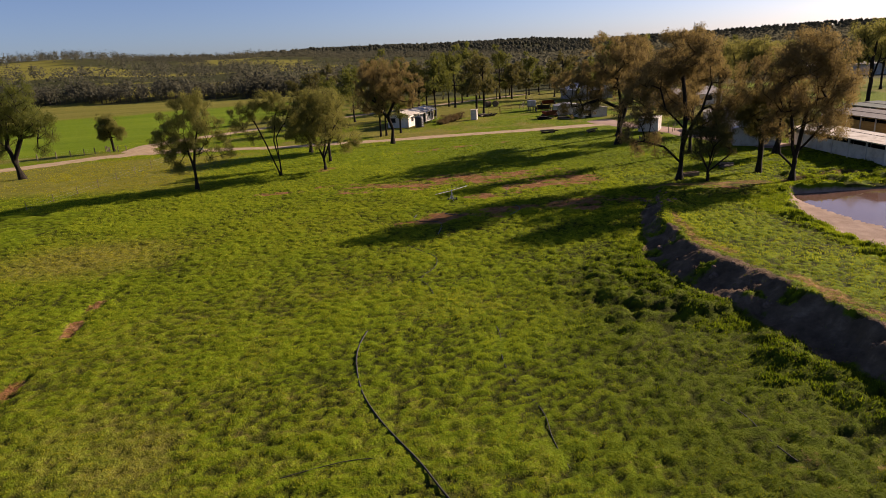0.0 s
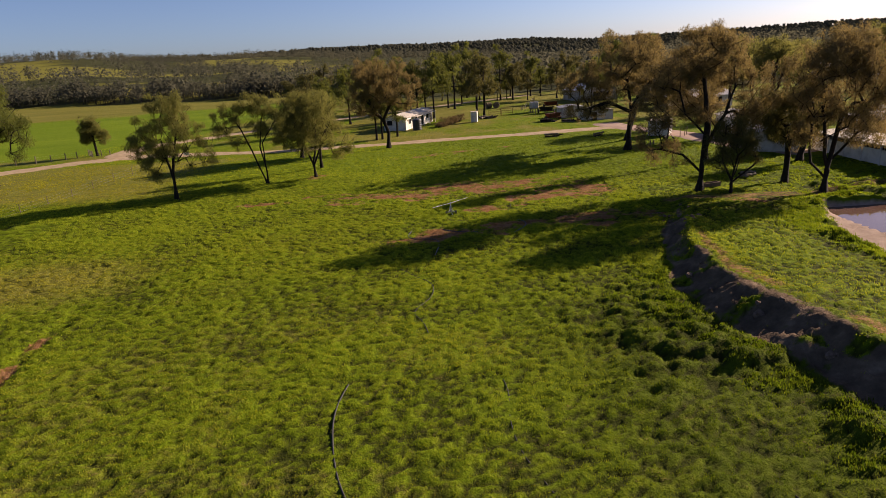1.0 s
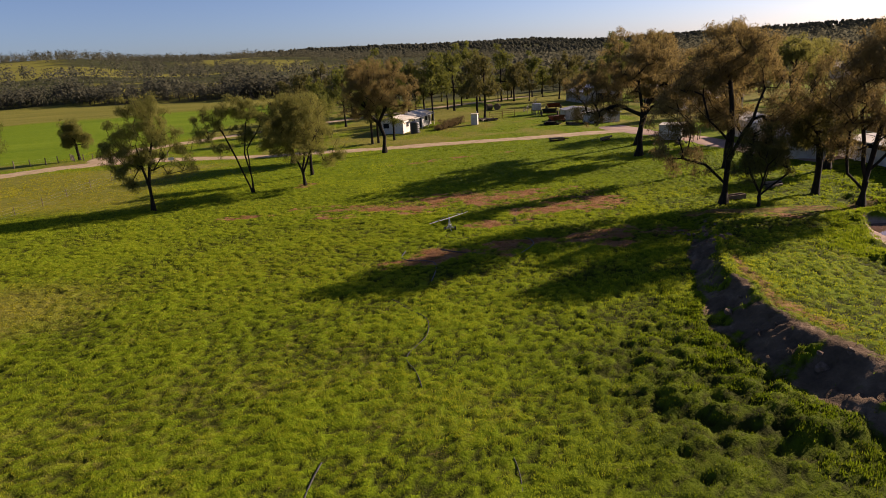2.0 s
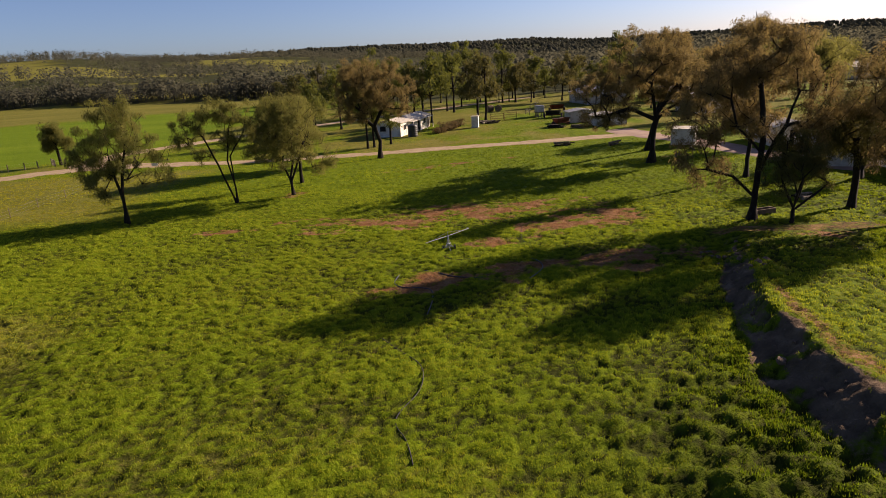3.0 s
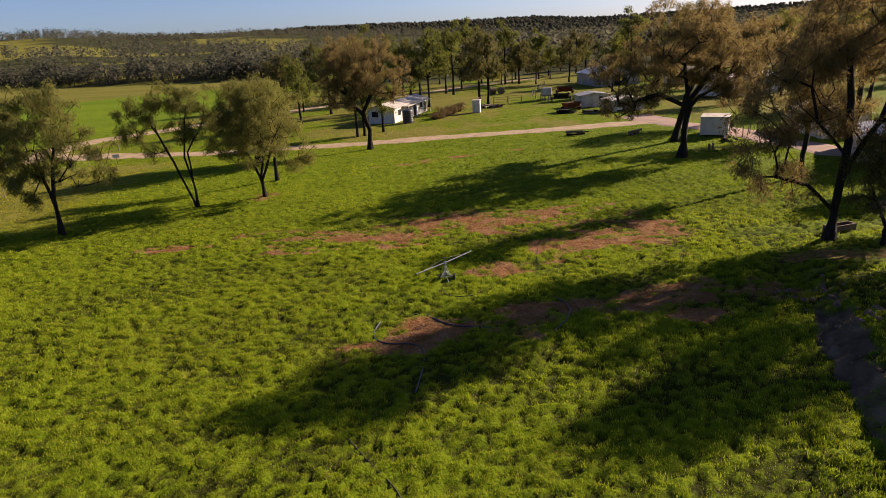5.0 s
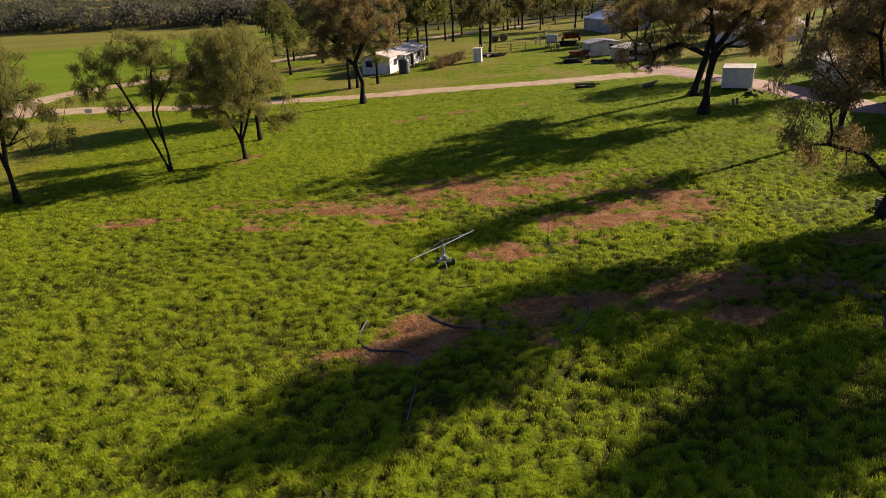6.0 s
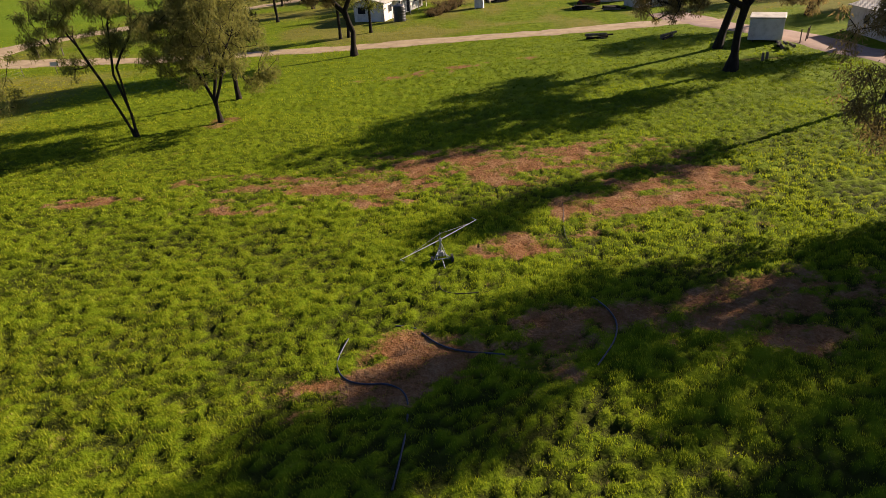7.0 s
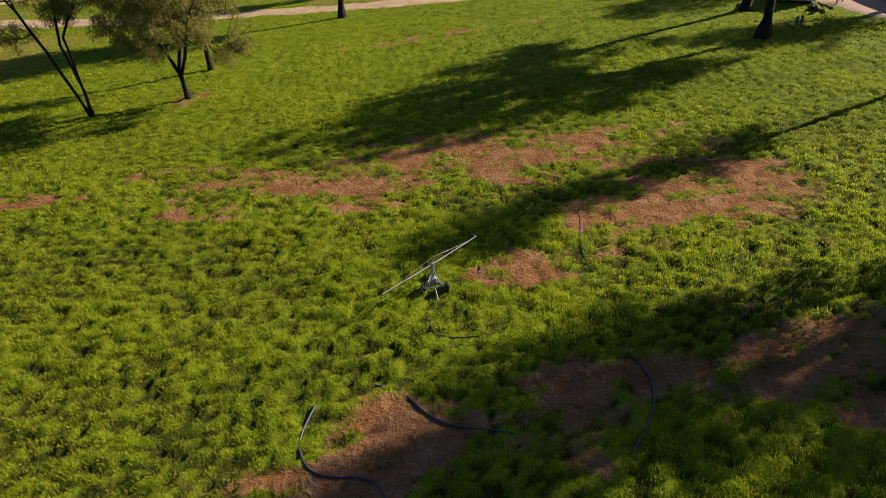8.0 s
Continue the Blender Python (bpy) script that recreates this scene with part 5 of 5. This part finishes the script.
def door_on(parent, x, y, w, h, face, mat):
    s = -1 if face[0] == "-" else 1
    if face[-1] == "x":
        d = part("door", boxed(x - 0.035, y - w / 2, 0.08, x + 0.035, y + w / 2, h, bevel=0.01), mat, parent)
        part("door_handle", rodded((x + s * 0.06, y + w * 0.36, 1.0), (x + s * 0.06, y + w * 0.36, 1.14), 0.015), GALV, d)
    else:
        d = part("door", boxed(x - w / 2, y - 0.035, 0.08, x + w / 2, y + 0.035, h, bevel=0.01), mat, parent)
        part("door_handle", rodded((x + w * 0.36, y + s * 0.06, 1.0), (x + w * 0.36, y + s * 0.06, 1.14), 0.015), GALV, d)
    return d


def make_cabin():
    """The long white farm cabin beside the track."""
    c = thing("cabin", pose(-4.6, 127.6, ground_at(-5, 127), 0, 0, -18.5) @ Matrix.Diagonal((0.82, 1, 0.96, 1)), "long low white weatherboard cabin with pale metal roof", "house")
    part("wall", gable_shell(bmesh.new(), 5.2, 15.5, 2.45, 0.55), WHITE, c)
    for side in (-1, 1):
        part("roof", roof_leaf(5.2, 15.5, 2.45, 0.55, side, 0.35), WHITE_SHEET, c)
    for y in (-5.6, -1.6, 4.6):
        window_on(c, 2.63, y, 1.0, 1.3, 1.0, "x")
    door_on(c, 2.63, 1.4, 0.9, 2.05, "x", DARK_GAP)
    door_on(c, 2.63, 6.6, 0.9, 2.05, "x", TIMBER)
    window_on(c, -1.2, -7.78, 1.0, 1.4, 1.0, "-y")
    for y in (-3.9, -0.4, 3.1, 6.6):
        part("veranda_post", boxed(3.75, y - 0.05, 0, 3.85, y + 0.05, 2.2), WHITE, c)
    part("veranda_roof", boxed(2.62, -4.4, 2.2, 3.95, 7.2, 2.27), WHITE_SHEET, c)
    part("gutter", boxed(-2.97, -8.0, 2.28, -2.87, 8.0, 2.38), WHITE, c)


def make_round_tank(x, y, r, h, mat, label):
    t = thing("water_tank", pose(x, y, ground_at(x, y)), label, "tank")
    bm = bmesh.new()
    n, prof = 28, [(r * 0.98, 0), (r, 0.05)]
    k = 0.25
    while k < h - 0.2:
        prof += [(r, k), (r * 1.025, k + 0.06), (r, k + 0.12)]
        k += 0.32
    prof += [(r, h - 0.12), (r * 0.9, h), (r * 0.25, h + 0.16), (0.02, h + 0.17)]
    rings = [[bm.verts.new((a * math.cos(i * 2 * math.pi / n), a * math.sin(i * 2 * math.pi / n), z)) for i in range(n)] for a, z in prof]
    for p, q in zip(rings[:-1], rings[1:]):
        for i in range(n):
            bm.faces.new((p[i], p[(i + 1) % n], q[(i + 1) % n], q[i]))
    part("tank_body", bm, mat, t)
    part("lid", rodded((0, r * 0.35, h + 0.08), (0, r * 0.35, h + 0.2), 0.28, 0.26, 16), mat, t)
    part("outlet_pipe", rodded((r * 0.9, 0, 0.15), (r + 0.25, 0, 0.15), 0.04), GALV, t)


def make_outhouse(x, y):
    o = thing("outhouse", pose(x, y, ground_at(x, y), 0, 0, -12), "narrow white painted outhouse standing on the lawn", "outhouse")
    bm = bmesh.new()
    for a in ((-0.6, -0.6, -0.54, 0.6), (0.54, -0.6, 0.6, 0.6)):
        box(bm, a[0], a[1], 0, a[2], a[3], 1.95)
    box(bm, -0.54, 0.54, 0, 0.54, 0.6, 1.95)
    box(bm, -0.54, -0.6, 0, -0.40, -0.54, 1.95)
    box(bm, 0.40, -0.6, 0, 0.54, -0.54, 1.95)
    box(bm, -0.40, -0.6, 1.85, 0.40, -0.54, 1.95)
    part("wall", bm, WHITE, o)
    d = part("door", boxed(-0.39, -0.59, 0.05, 0.39, -0.55, 1.84, bevel=0.01), WHITE, o)
    part("door_handle", rodded((0.3, -0.63, 0.95), (0.3, -0.63, 1.08), 0.014), GALV, d)
    part("roof", boxed(-0.7, -0.72, 1.95, 0.7, 0.7, 2.03, bevel=0.02), WHITE_SHEET, o)
    part("vent_pipe", rodded((0.35, 0.4, 2.0), (0.35, 0.4, 2.4), 0.045), WHITE, o)


def make_hedge():
    h = thing("hedge", pose(3.3, 125.9, ground_at(3.3, 126), 0, 0, -23.7), "clipped brown-green hedge along the lawn's edge", "hedge")
    rng = random.Random(8)
    tips = [Vector((rng.uniform(-0.85, 0.85), rng.uniform(-5.6, 5.6), rng.uniform(0.25, 1.45))) for _ in range(330)]
    tips = [Vector((t.x, t.y, t.z * (0.8 + 0.3 * math.sin(t.y * 1.7)))) for t in tips]
    bars = [((t.x * 0.2, t.y + rng.uniform(-0.2, 0.2), 0.0), tuple(t), 0.03, 0.012) for t in tips[::3]]
    part_mesh("stems", bars_mesh("stems", bars, BARK, 5), h)
    part_mesh("foliage", leaves_mesh("foliage", tips, 45, 0.16, 0.28, LEAF_HEDGE, 88, 0.1), h)


def make_shed(name, x, y, turn, w, d, h, rise, wall, roof, label, doors=(), windows=(), dark=()):
    """A gabled shed, its ridge along its own y; openings on the side that faces -y or on its sides."""
    s = thing(name, pose(x, y, ground_at(x, y) - 0.05, 0, 0, turn), label, "shed")
    part("wall", gable_shell(bmesh.new(), w, d, h, rise), wall, s)
    for side in (-1, 1):
        part("roof", roof_leaf(w, d, h, rise, side), roof, s)
    for px, py, pw, ph, face in doors:
        door_on(s, px, py, pw, ph, face, GREY_SHEET)
    for px, py, pz, pw, ph, face in windows:
        window_on(s, px, py, pz, pw, ph, face)
    # Open doorways: near-black panels that stand in for the shade inside.
    for px, py, pw, ph, face in dark:
        door_on(s, px, py, pw, ph, face, DARK_GAP)
    return s


def make_stalls(x, y, turn, bays, mat, roof, label, bay=2.7, deep=4.2, h=2.15, rise=0.25):
    """An open row of stalls: posts, half-height doors in each bay, dark gaps above with a black panel behind for shade,
    a roof that rises to the back. The front faces its own -y.
    """
    s = thing("stable_row", pose(x, y, ground_at(x, y) - 0.05, 0, 0, turn), label, "stable")
    length = bays * bay
    part("back_wall", boxed(0, deep - 0.1, 0, length, deep, h + rise - 0.1), mat, s)
    for k in (0, bays):
        bm = bmesh.new()
        a = [bm.verts.new((k * bay - 0.06, *p)) for p in ((0, 0), (deep - 0.12, 0), (deep - 0.12, h + rise - 0.1), (0, h - 0.05))]
        b = [bm.verts.new((k * bay + 0.06, v.co.y, v.co.z)) for v in a]
        bm.faces.new(a), bm.faces.new(b[::-1])
        for i in range(4):
            bm.faces.new((a[i], b[i], b[(i + 1) % 4], a[(i + 1) % 4]))
        bmesh.ops.recalc_face_normals(bm, faces=bm.faces)
        part("side_wall", bm, mat, s)
    for k in range(bays + 1):
        part("post", boxed(k * bay - 0.07, -0.16, 0, k * bay + 0.07, -0.02, h), WHITE, s)
    for k in range(bays):
        x0 = k * bay + 0.1
        d = part("door", boxed(x0, -0.10, 0.12, x0 + bay - 0.2, -0.05, h - 0.62, bevel=0.01), mat, s)
        part("rail", boxed(x0, -0.135, 0.62, x0 + bay - 0.2, -0.10, 0.70), WHITE, d)
        part("lintel", boxed(x0, -0.12, h - 0.22, x0 + bay - 0.2, -0.04, h - 0.02), mat, s)
        # Black panel added inside the bay to stand in for its shade.
        part("stall_shade", boxed(x0, 2.2, 0.05, x0 + bay - 0.2, 2.25, h + 0.1), DARK_GAP, s, "black panel for the shade inside a stall")
    bm = bmesh.new()
    n = max(6, int((length + 0.6) / 0.19))
    rows = []
    for k in range(n + 1):
        px, up = -0.3 + (length + 0.6) * k / n, 0.022 * (k % 2)
        rows.append([bm.verts.new((px, -0.55, h - 0.02 + up)), bm.verts.new((px, deep + 0.3, h + rise + up)), bm.verts.new((px, -0.55, h - 0.07)), bm.verts.new((px, deep + 0.3, h + rise - 0.05))])
    for p, q in zip(rows[:-1], rows[1:]):
        for i, j in ((0, 1), (1, 3), (3, 2), (2, 0)):
            bm.faces.new((p[i], p[j], q[j], q[i]))
    bmesh.ops.recalc_face_normals(bm, faces=bm.faces)
    part("roof", bm, roof, s)
    return s


def make_white_hut():
    """The white box-shaped hut beside the drive."""
    s = thing("site_hut", pose(32.0, 93.0, ground_at(32, 93), 0, 0, 62) @ Matrix.Scale(0.88, 4), "white box-shaped site hut on skids near drive", "hut")
    bm = bmesh.new()
    box(bm, -1.75, -1.6, 0.2, 1.75, 1.6, 2.35, bevel=0.04)
    part("body", bm, WHITE, s)
    part("roof", boxed(-1.85, -1.7, 2.33, 1.85, 1.7, 2.45, bevel=0.05), WHITE_SHEET, s)
    # Near-black skids, their colour also standing in for the shadow gap below.
    for y in (-1.1, 1.1):
        part("skid", boxed(-1.9, y - 0.1, 0, 1.9, y + 0.1, 0.2), DARK_GAP, s)
    for x in (-1.05, -0.35, 0.35, 1.05):
        part("seam", boxed(x - 0.02, -1.63, 0.25, x + 0.02, -1.6, 2.3), WHITE, s)
    door_on(s, 1.77, 0.5, 0.8, 2.1, "x", WHITE)
    window_on(s, 1.77, -0.8, 1.2, 0.7, 0.6, "x")


make_cabin()
make_round_tank(-3.0, 119.2, 0.8, 1.9, DARK_TANK, "black ribbed water tank against the white cabin")
make_outhouse(8.0, 127.2)
make_hedge()
make_white_hut()
make_shed("tin_shed", 26.6, 126.6, 4, 4.6, 3.4, 1.9, 0.35, WHITE_SHEET, GREY_SHEET, "small white corrugated shed with rusty scrap beside it", windows=[(1.0, -1.73, 0.9, 0.7, 0.8, "-y")])
make_shed("tin_shed", 29.6, 119.6, 12, 5.2, 3.6, 1.7, 0.4, WHITE_SHEET, WHITE_SHEET, "low pale corrugated shed under the old gum", dark=[(-1.2, -1.83, 1.2, 1.5, "-y")])
make_shed("barn", 40.0, 166.0, 12, 9.5, 11.0, 2.6, 1.3, GREY_SHEET, BLUE_SHEET, "farm barn with bluish zinc roof and open front", dark=[(0, -5.53, 3.4, 2.2, "-y")])
make_shed("barn", 54.5, 156.0, 20, 6.0, 9.0, 2.4, 0.9, WHITE_SHEET, WHITE_SHEET, "pale metal farm barn among the trees", dark=[(0, -4.53, 2.6, 2.2, "-y")])
make_shed("farmhouse", 53.0, 132.0, 98, 8.0, 11.0, 2.3, 1.2, WHITE, GREY_SHEET, "white farmhouse with grey roof behind old gums", windows=[(-4.03, -2.6, 0.9, 1.4, 1.1, "-x"), (-4.03, 2.6, 0.9, 1.4, 1.1, "-x")], dark=[(-4.03, 0, 0.9, 2.05, "-x")])
make_shed("white_shed", 42.6, 90.5, -4, 4.6, 8.0, 2.4, 0.6, WHITE_SHEET, WHITE_SHEET, "white corrugated shed beside the gravel drive", windows=[(-2.33, 1, 1.0, 1.0, 0.8, "-x")], dark=[(0, -4.03, 1.2, 2.0, "-y")])
make_stalls(42.5, 74.0, -90, 6, WHITE, WHITE_SHEET, "white painted stable row with half doors by pond", deep=3.2, h=2.15, rise=0.1)
make_stalls(53.5, 86.0, -90, 9, OCHRE, BROWN_SHEET, "ochre stable row under a dark grey metal roof", h=2.4, deep=4.6, rise=0.1)
make_stalls(60.5, 92.0, -90, 11, GREY_SHEET, GREEN_SHEET, "grey stable row under a dull green roof", h=2.4, deep=4.6, rise=0.1)
make_shed("machinery_shed", 128.0, 192.0, 75, 9.0, 34.0, 3.2, 1.2, WHITE_SHEET, WHITE_SHEET, "long white metal shed far behind the stables")
make_shed("machinery_shed", 40.2, 77.5, -30, 5.0, 8.0, 2.1, 0.5, WHITE_SHEET, GREY_SHEET, "streaked white shed half hidden behind gums")

# ---- farm clutter ----


def post(x, y, h, r, mat, label, group, name="fence_post"):
    p = new(name)
    p.matrix_world = pose(x, y, ground_at(x, y) - 0.1, random.uniform(-3, 3), random.uniform(-3, 3), random.uniform(0, 90))
    tagged(p, label, "post", group)
    part("stake", rodded((0, 0, 0), (0, 0, h + 0.1), r, r * 0.9, 7), mat, p)
    return p


random.seed(4)


def make_fence(points, spacing, h, r, wires, label, mat=TIMBER):
    """Posts along a line, with strained wires between them."""
    x0, y0 = points[0]
    f = thing("fence", pose(x0, y0, 0), label, "fence")
    ends = []
    for (ax, ay), (bx, by) in zip(points[:-1], points[1:]):
        n = max(1, round(math.hypot(bx - ax, by - ay) / spacing))
        ends += [(ax + (bx - ax) * k / n, ay + (by - ay) * k / n) for k in range(n)]
    ends.append(points[-1])
    for x, y in ends:
        z = ground_at(x, y)
        part("post", rodded((x - x0, y - y0, z - 0.2), (x - x0 + random.uniform(-0.04, 0.04), y - y0, z + h * random.uniform(0.92, 1.08)), r, r * 0.9, 7), mat, f)
    for k in range(wires):
        bm = bmesh.new()
        for (ax, ay), (bx, by) in zip(ends[:-1], ends[1:]):
            up = h * (k + 0.7) / wires * 0.9
            rod(bm, (ax - x0, ay - y0, ground_at(ax, ay) + up), (bx - x0, by - y0, ground_at(bx, by) + up), 0.004, None, 4)
        part("wire", bm, GALV, f)
    return f


make_fence([(-72, 102.5), (-64.7, 106.3), (-61.2, 108.7), (-60.0, 110.0)], 2.4, 1.15, 0.085, 3, "old timber post fence along the green paddock")
make_fence([(-59.4, 112.6), (-57.6, 110.4), (-55.2, 111.4)], 1.1, 1.0, 0.08, 2, "short timber fence corner beside the small gum")
make_fence([(-42, 62), (-41.2, 70), (-40.7, 78.2), (-40.6, 88), (-40.3, 98)], 4.6, 1.05, 0.035, 3, "thin wire fence crossing the shaded grass", TIMBER)
make_fence([(-44.6, 108.6), (-42.2, 109.4)], 2.4, 1.0, 0.075, 0, "pair of timber gate posts beside the track")
make_fence([(21.0, 134.0), (20.6, 140.1), (19.8, 146), (23, 158), (27, 172)], 2.4, 1.1, 0.06, 3, "timber post and wire fence behind the lawn")


def make_tank_stand(x, y):
    s = thing("tank_stand", pose(x, y, ground_at(x, y), 0, 0, 10), "pale square tank raised on a timber stand", "tank stand")
    for dx in (-0.6, 0.6):
        for dy in (-0.6, 0.6):
            part("leg", boxed(dx - 0.06, dy - 0.06, 0, dx + 0.06, dy + 0.06, 0.9), TIMBER, s)
    part("platform", boxed(-0.85, -0.85, 0.9, 0.85, 0.85, 1.0), TIMBER, s)
    t = part("tank_box", boxed(-0.75, -0.75, 1.0, 0.75, 0.75, 2.15, bevel=0.04), WHITE_SHEET, s)
    part("lid", boxed(-0.8, -0.8, 2.15, 0.8, 0.8, 2.2), GREY_SHEET, t)


def make_bale(x, y, turn):
    b = thing("hay_bale", pose(x, y, ground_at(x, y), 0, 0, turn), "weathered round hay bale lying on the grass", "hay bale", "round hay bales")
    part("hay_roll", rodded((-0.6, 0, 0.7), (0.6, 0, 0.7), 0.72, 0.70, 22), HAY, b)
    for k in (-0.35, 0, 0.35):
        part("twine", rodded((k - 0.012, 0, 0.7), (k + 0.012, 0, 0.7), 0.735, 0.735, 22), TIMBER, b)


def make_panel(x, y, turn):
    p = thing("cattle_gate", pose(x, y, ground_at(x, y), 0, 0, turn), "tubular steel yard panel on the lawn", "gate", "cattle gates")
    for px in (-1.3, 1.3):
        part("upright", rodded((px, 0, 0), (px, 0, 1.3), 0.04), RUST, p)
    for z in (0.4, 0.85, 1.27):
        part("rail", rodded((-1.3, 0, z), (1.3, 0, z), 0.028), RUST, p)


def make_logs(x, y, turn, n, label):
    w = thing("log_pile", pose(x, y, ground_at(x, y), 0, 0, turn), label, "firewood")
    rng = random.Random(n)
    for k in range(n):
        a = rng.uniform(-0.5, 0.5)
        px, py, z, r = rng.uniform(-0.7, 0.7), rng.uniform(-0.5, 0.5), 0.12 + 0.16 * (k % 3), rng.uniform(0.08, 0.15)
        half = Vector((math.cos(a), math.sin(a) * 0.5, rng.uniform(-0.08, 0.08))) * rng.uniform(0.7, 1.2)
        part("log", rodded(Vector((px, py, z)) - half, Vector((px, py, z)) + half, r, r * 0.8, 8), BARK if k % 2 else TIMBER, w)


def make_machine(x, y, turn, mat, label):
    """An old implement: ribbed hopper on a frame, axle, wheels and drawbar."""
    s = thing("farm_machine", pose(x, y, ground_at(x, y), 0, 0, turn), label, "machinery")
    bm = bmesh.new()
    a = [bm.verts.new(p) for p in ((-1.2, -0.45, 0.65), (1.2, -0.45, 0.65), (1.2, 0.45, 0.65), (-1.2, 0.45, 0.65))]
    b = [bm.verts.new(p) for p in ((-1.4, -0.75, 1.35), (1.4, -0.75, 1.35), (1.4, 0.75, 1.3), (-1.4, 0.75, 1.3))]
    bm.faces.new(a[::-1])
    for i in range(4):
        bm.faces.new((a[i], a[(i + 1) % 4], b[(i + 1) % 4], b[i]))
    bmesh.ops.solidify(bm, geom=bm.faces[:], thickness=0.04)
    part("hopper", bm, mat, s)
    fr = bmesh.new()
    for y1 in (-0.5, 0.5):
        box(fr, -1.5, y1 - 0.05, 0.5, 1.5, y1 + 0.05, 0.62)
    for x1 in (-1.4, 0, 1.4):
        box(fr, x1 - 0.05, -0.5, 0.52, x1 + 0.05, 0.5, 0.62)
    part("chassis", fr, RUST, s)
    for side in (-1, 1):
        w = part("wheel", rodded((side * 1.55, 0, 0.45), (side * 1.72, 0, 0.45), 0.45, 0.45, 18), RUBBER, s)
        part("rim", rodded((side * 1.71, 0, 0.45), (side * 1.75, 0, 0.45), 0.24, 0.22, 14), RUST, w)
    part("drawbar", rodded((0, -0.5, 0.55), (0, -2.1, 0.4), 0.06), RUST, s)


def make_trough(x, y, turn):
    t = thing("trough", pose(x, y, ground_at(x, y), 0, 0, turn), "low concrete trough beside the tree trunk", "trough")
    bm = boxed(-0.9, -0.3, 0, 0.9, 0.3, 0.06)
    for b in ((-0.9, -0.3, -0.82, 0.3), (0.82, -0.3, 0.9, 0.3), (-0.82, -0.3, 0.82, -0.22), (-0.82, 0.22, 0.82, 0.3)):
        box(bm, b[0], b[1], 0.06, b[2], b[3], 0.4)
    part("basin", bm, STONE, t)


def make_sign(x, y, turn):
    s = thing("yard_sign", pose(x, y, ground_at(x, y), 0, 0, turn), "small white board sign on a post", "sign")
    part("post", boxed(-0.03, 0.0, 0, 0.03, 0.05, 1.0), TIMBER, s)
    part("board", boxed(-0.4, -0.03, 0.75, 0.4, 0.0, 1.15, bevel=0.01), WHITE, s)


make_tank_stand(21.5, 139.0)
make_bale(13.6, 158.4, 20)
make_bale(15.4, 157.6, 70)
make_panel(15.6, 138.2, 8)
make_panel(13.0, 136.8, -6)
make_logs(11.6, 132.4, 10, 14, "untidy pile of grey firewood logs on lawn")
make_logs(9.8, 133.6, 60, 8, "small heap of dark split logs")
make_machine(22.2, 121.4, 30, STUBBLE, "rusty red seed drill parked beside the shed")
make_machine(23.6, 135.8, -20, DARK_TANK, "dark old cultivator standing in grass")
make_machine(27.0, 149.5, 10, RUST, "rusted farm implement abandoned behind the sheds")
make_logs(21.0, 118.6, -20, 10, "scattered timber offcuts beside the machinery")
make_logs(24.4, 117.2, 5, 9, "stack of weathered timber in front of shed")
make_sign(27.4, 113.6, 6)
make_sign(-37.2, 98.6, 10)
make_trough(24.0, 58.2, 15)
make_logs(29.6, 62.5, 30, 5, "fallen grey logs in the long grass")
make_logs(31.8, 89.0, 70, 5, "short logs stacked beside the white hut")
make_logs(24.4, 96.8, 40, 4, "few fallen branches beside the track")
make_logs(18.2, 98.6, -10, 4, "fallen dead branches in the grass")
for x, y in ((34.6, 90.8), (35.2, 91.6), (33.8, 90.2)):
    post(x, y, 1.2, 0.05, TIMBER, "plain timber post beside the white hut", "yard posts")
for x, y in ((27.8, 84.6), (28.3, 84.9)):
    post(x, y, 0.6, 0.12, TIMBER, "short timber stump near the drive", "stumps", "stump")


# ---- rocks and slips on the bank ----
def make_rock(me, x, y, s, turn):
    r = new("rock", me)
    r.matrix_world = pose(x, y, ground_at(x, y) - 0.08 * s, turn, turn * 0.7, turn * 3) @ Matrix.Diagonal((s, s * 0.8, s * 0.6, 1))
    tagged(r, "pale clay boulder in the eroded bank", "rock", "boulders on the bank")


rng = random.Random(21)
rocks = []
for k in range(4):
    bm = bmesh.new()
    bmesh.ops.create_icosphere(bm, subdivisions=2, radius=0.5)
    for v in bm.verts:
        v.co *= 1 + 0.55 * (noise.noise(v.co * 2.2 + Vector((k * 9, 0, 0)))) + 0.15 * noise.noise(v.co * 6 + Vector((k, 3, 0)))
    me = bpy.data.meshes.new("rock")
    bm.to_mesh(me)
    bm.free()
    me.materials.append(STONE)
    rocks.append(me)
for k in range(22):
    make_rock(rocks[k % 4], rng.uniform(16.2, 18.8), rng.uniform(45.4, 51.6), rng.uniform(0.18, 0.5), rng.uniform(0, 30))
for y, f, size in ((26.4, 0.5, 0.55), (30.5, 0.62, 0.7), (36.3, 0.5, 0.6)):
    make_rock(rocks[int(y) % 4], float(np.interp(y, BANK_Y, BANK_FOOT)) * (1 - f) + float(np.interp(y, BANK_Y, BANK_CREST)) * f, y, size, 12)
for k in range(14):
    y = rng.uniform(19, 47)
    f = rng.uniform(0.35, 0.95)
    make_rock(rocks[k % 4], float(np.interp(y, BANK_Y, BANK_FOOT)) * (1 - f) + float(np.interp(y, BANK_Y, BANK_CREST)) * f, y, rng.uniform(0.15, 0.34), rng.uniform(0, 30))
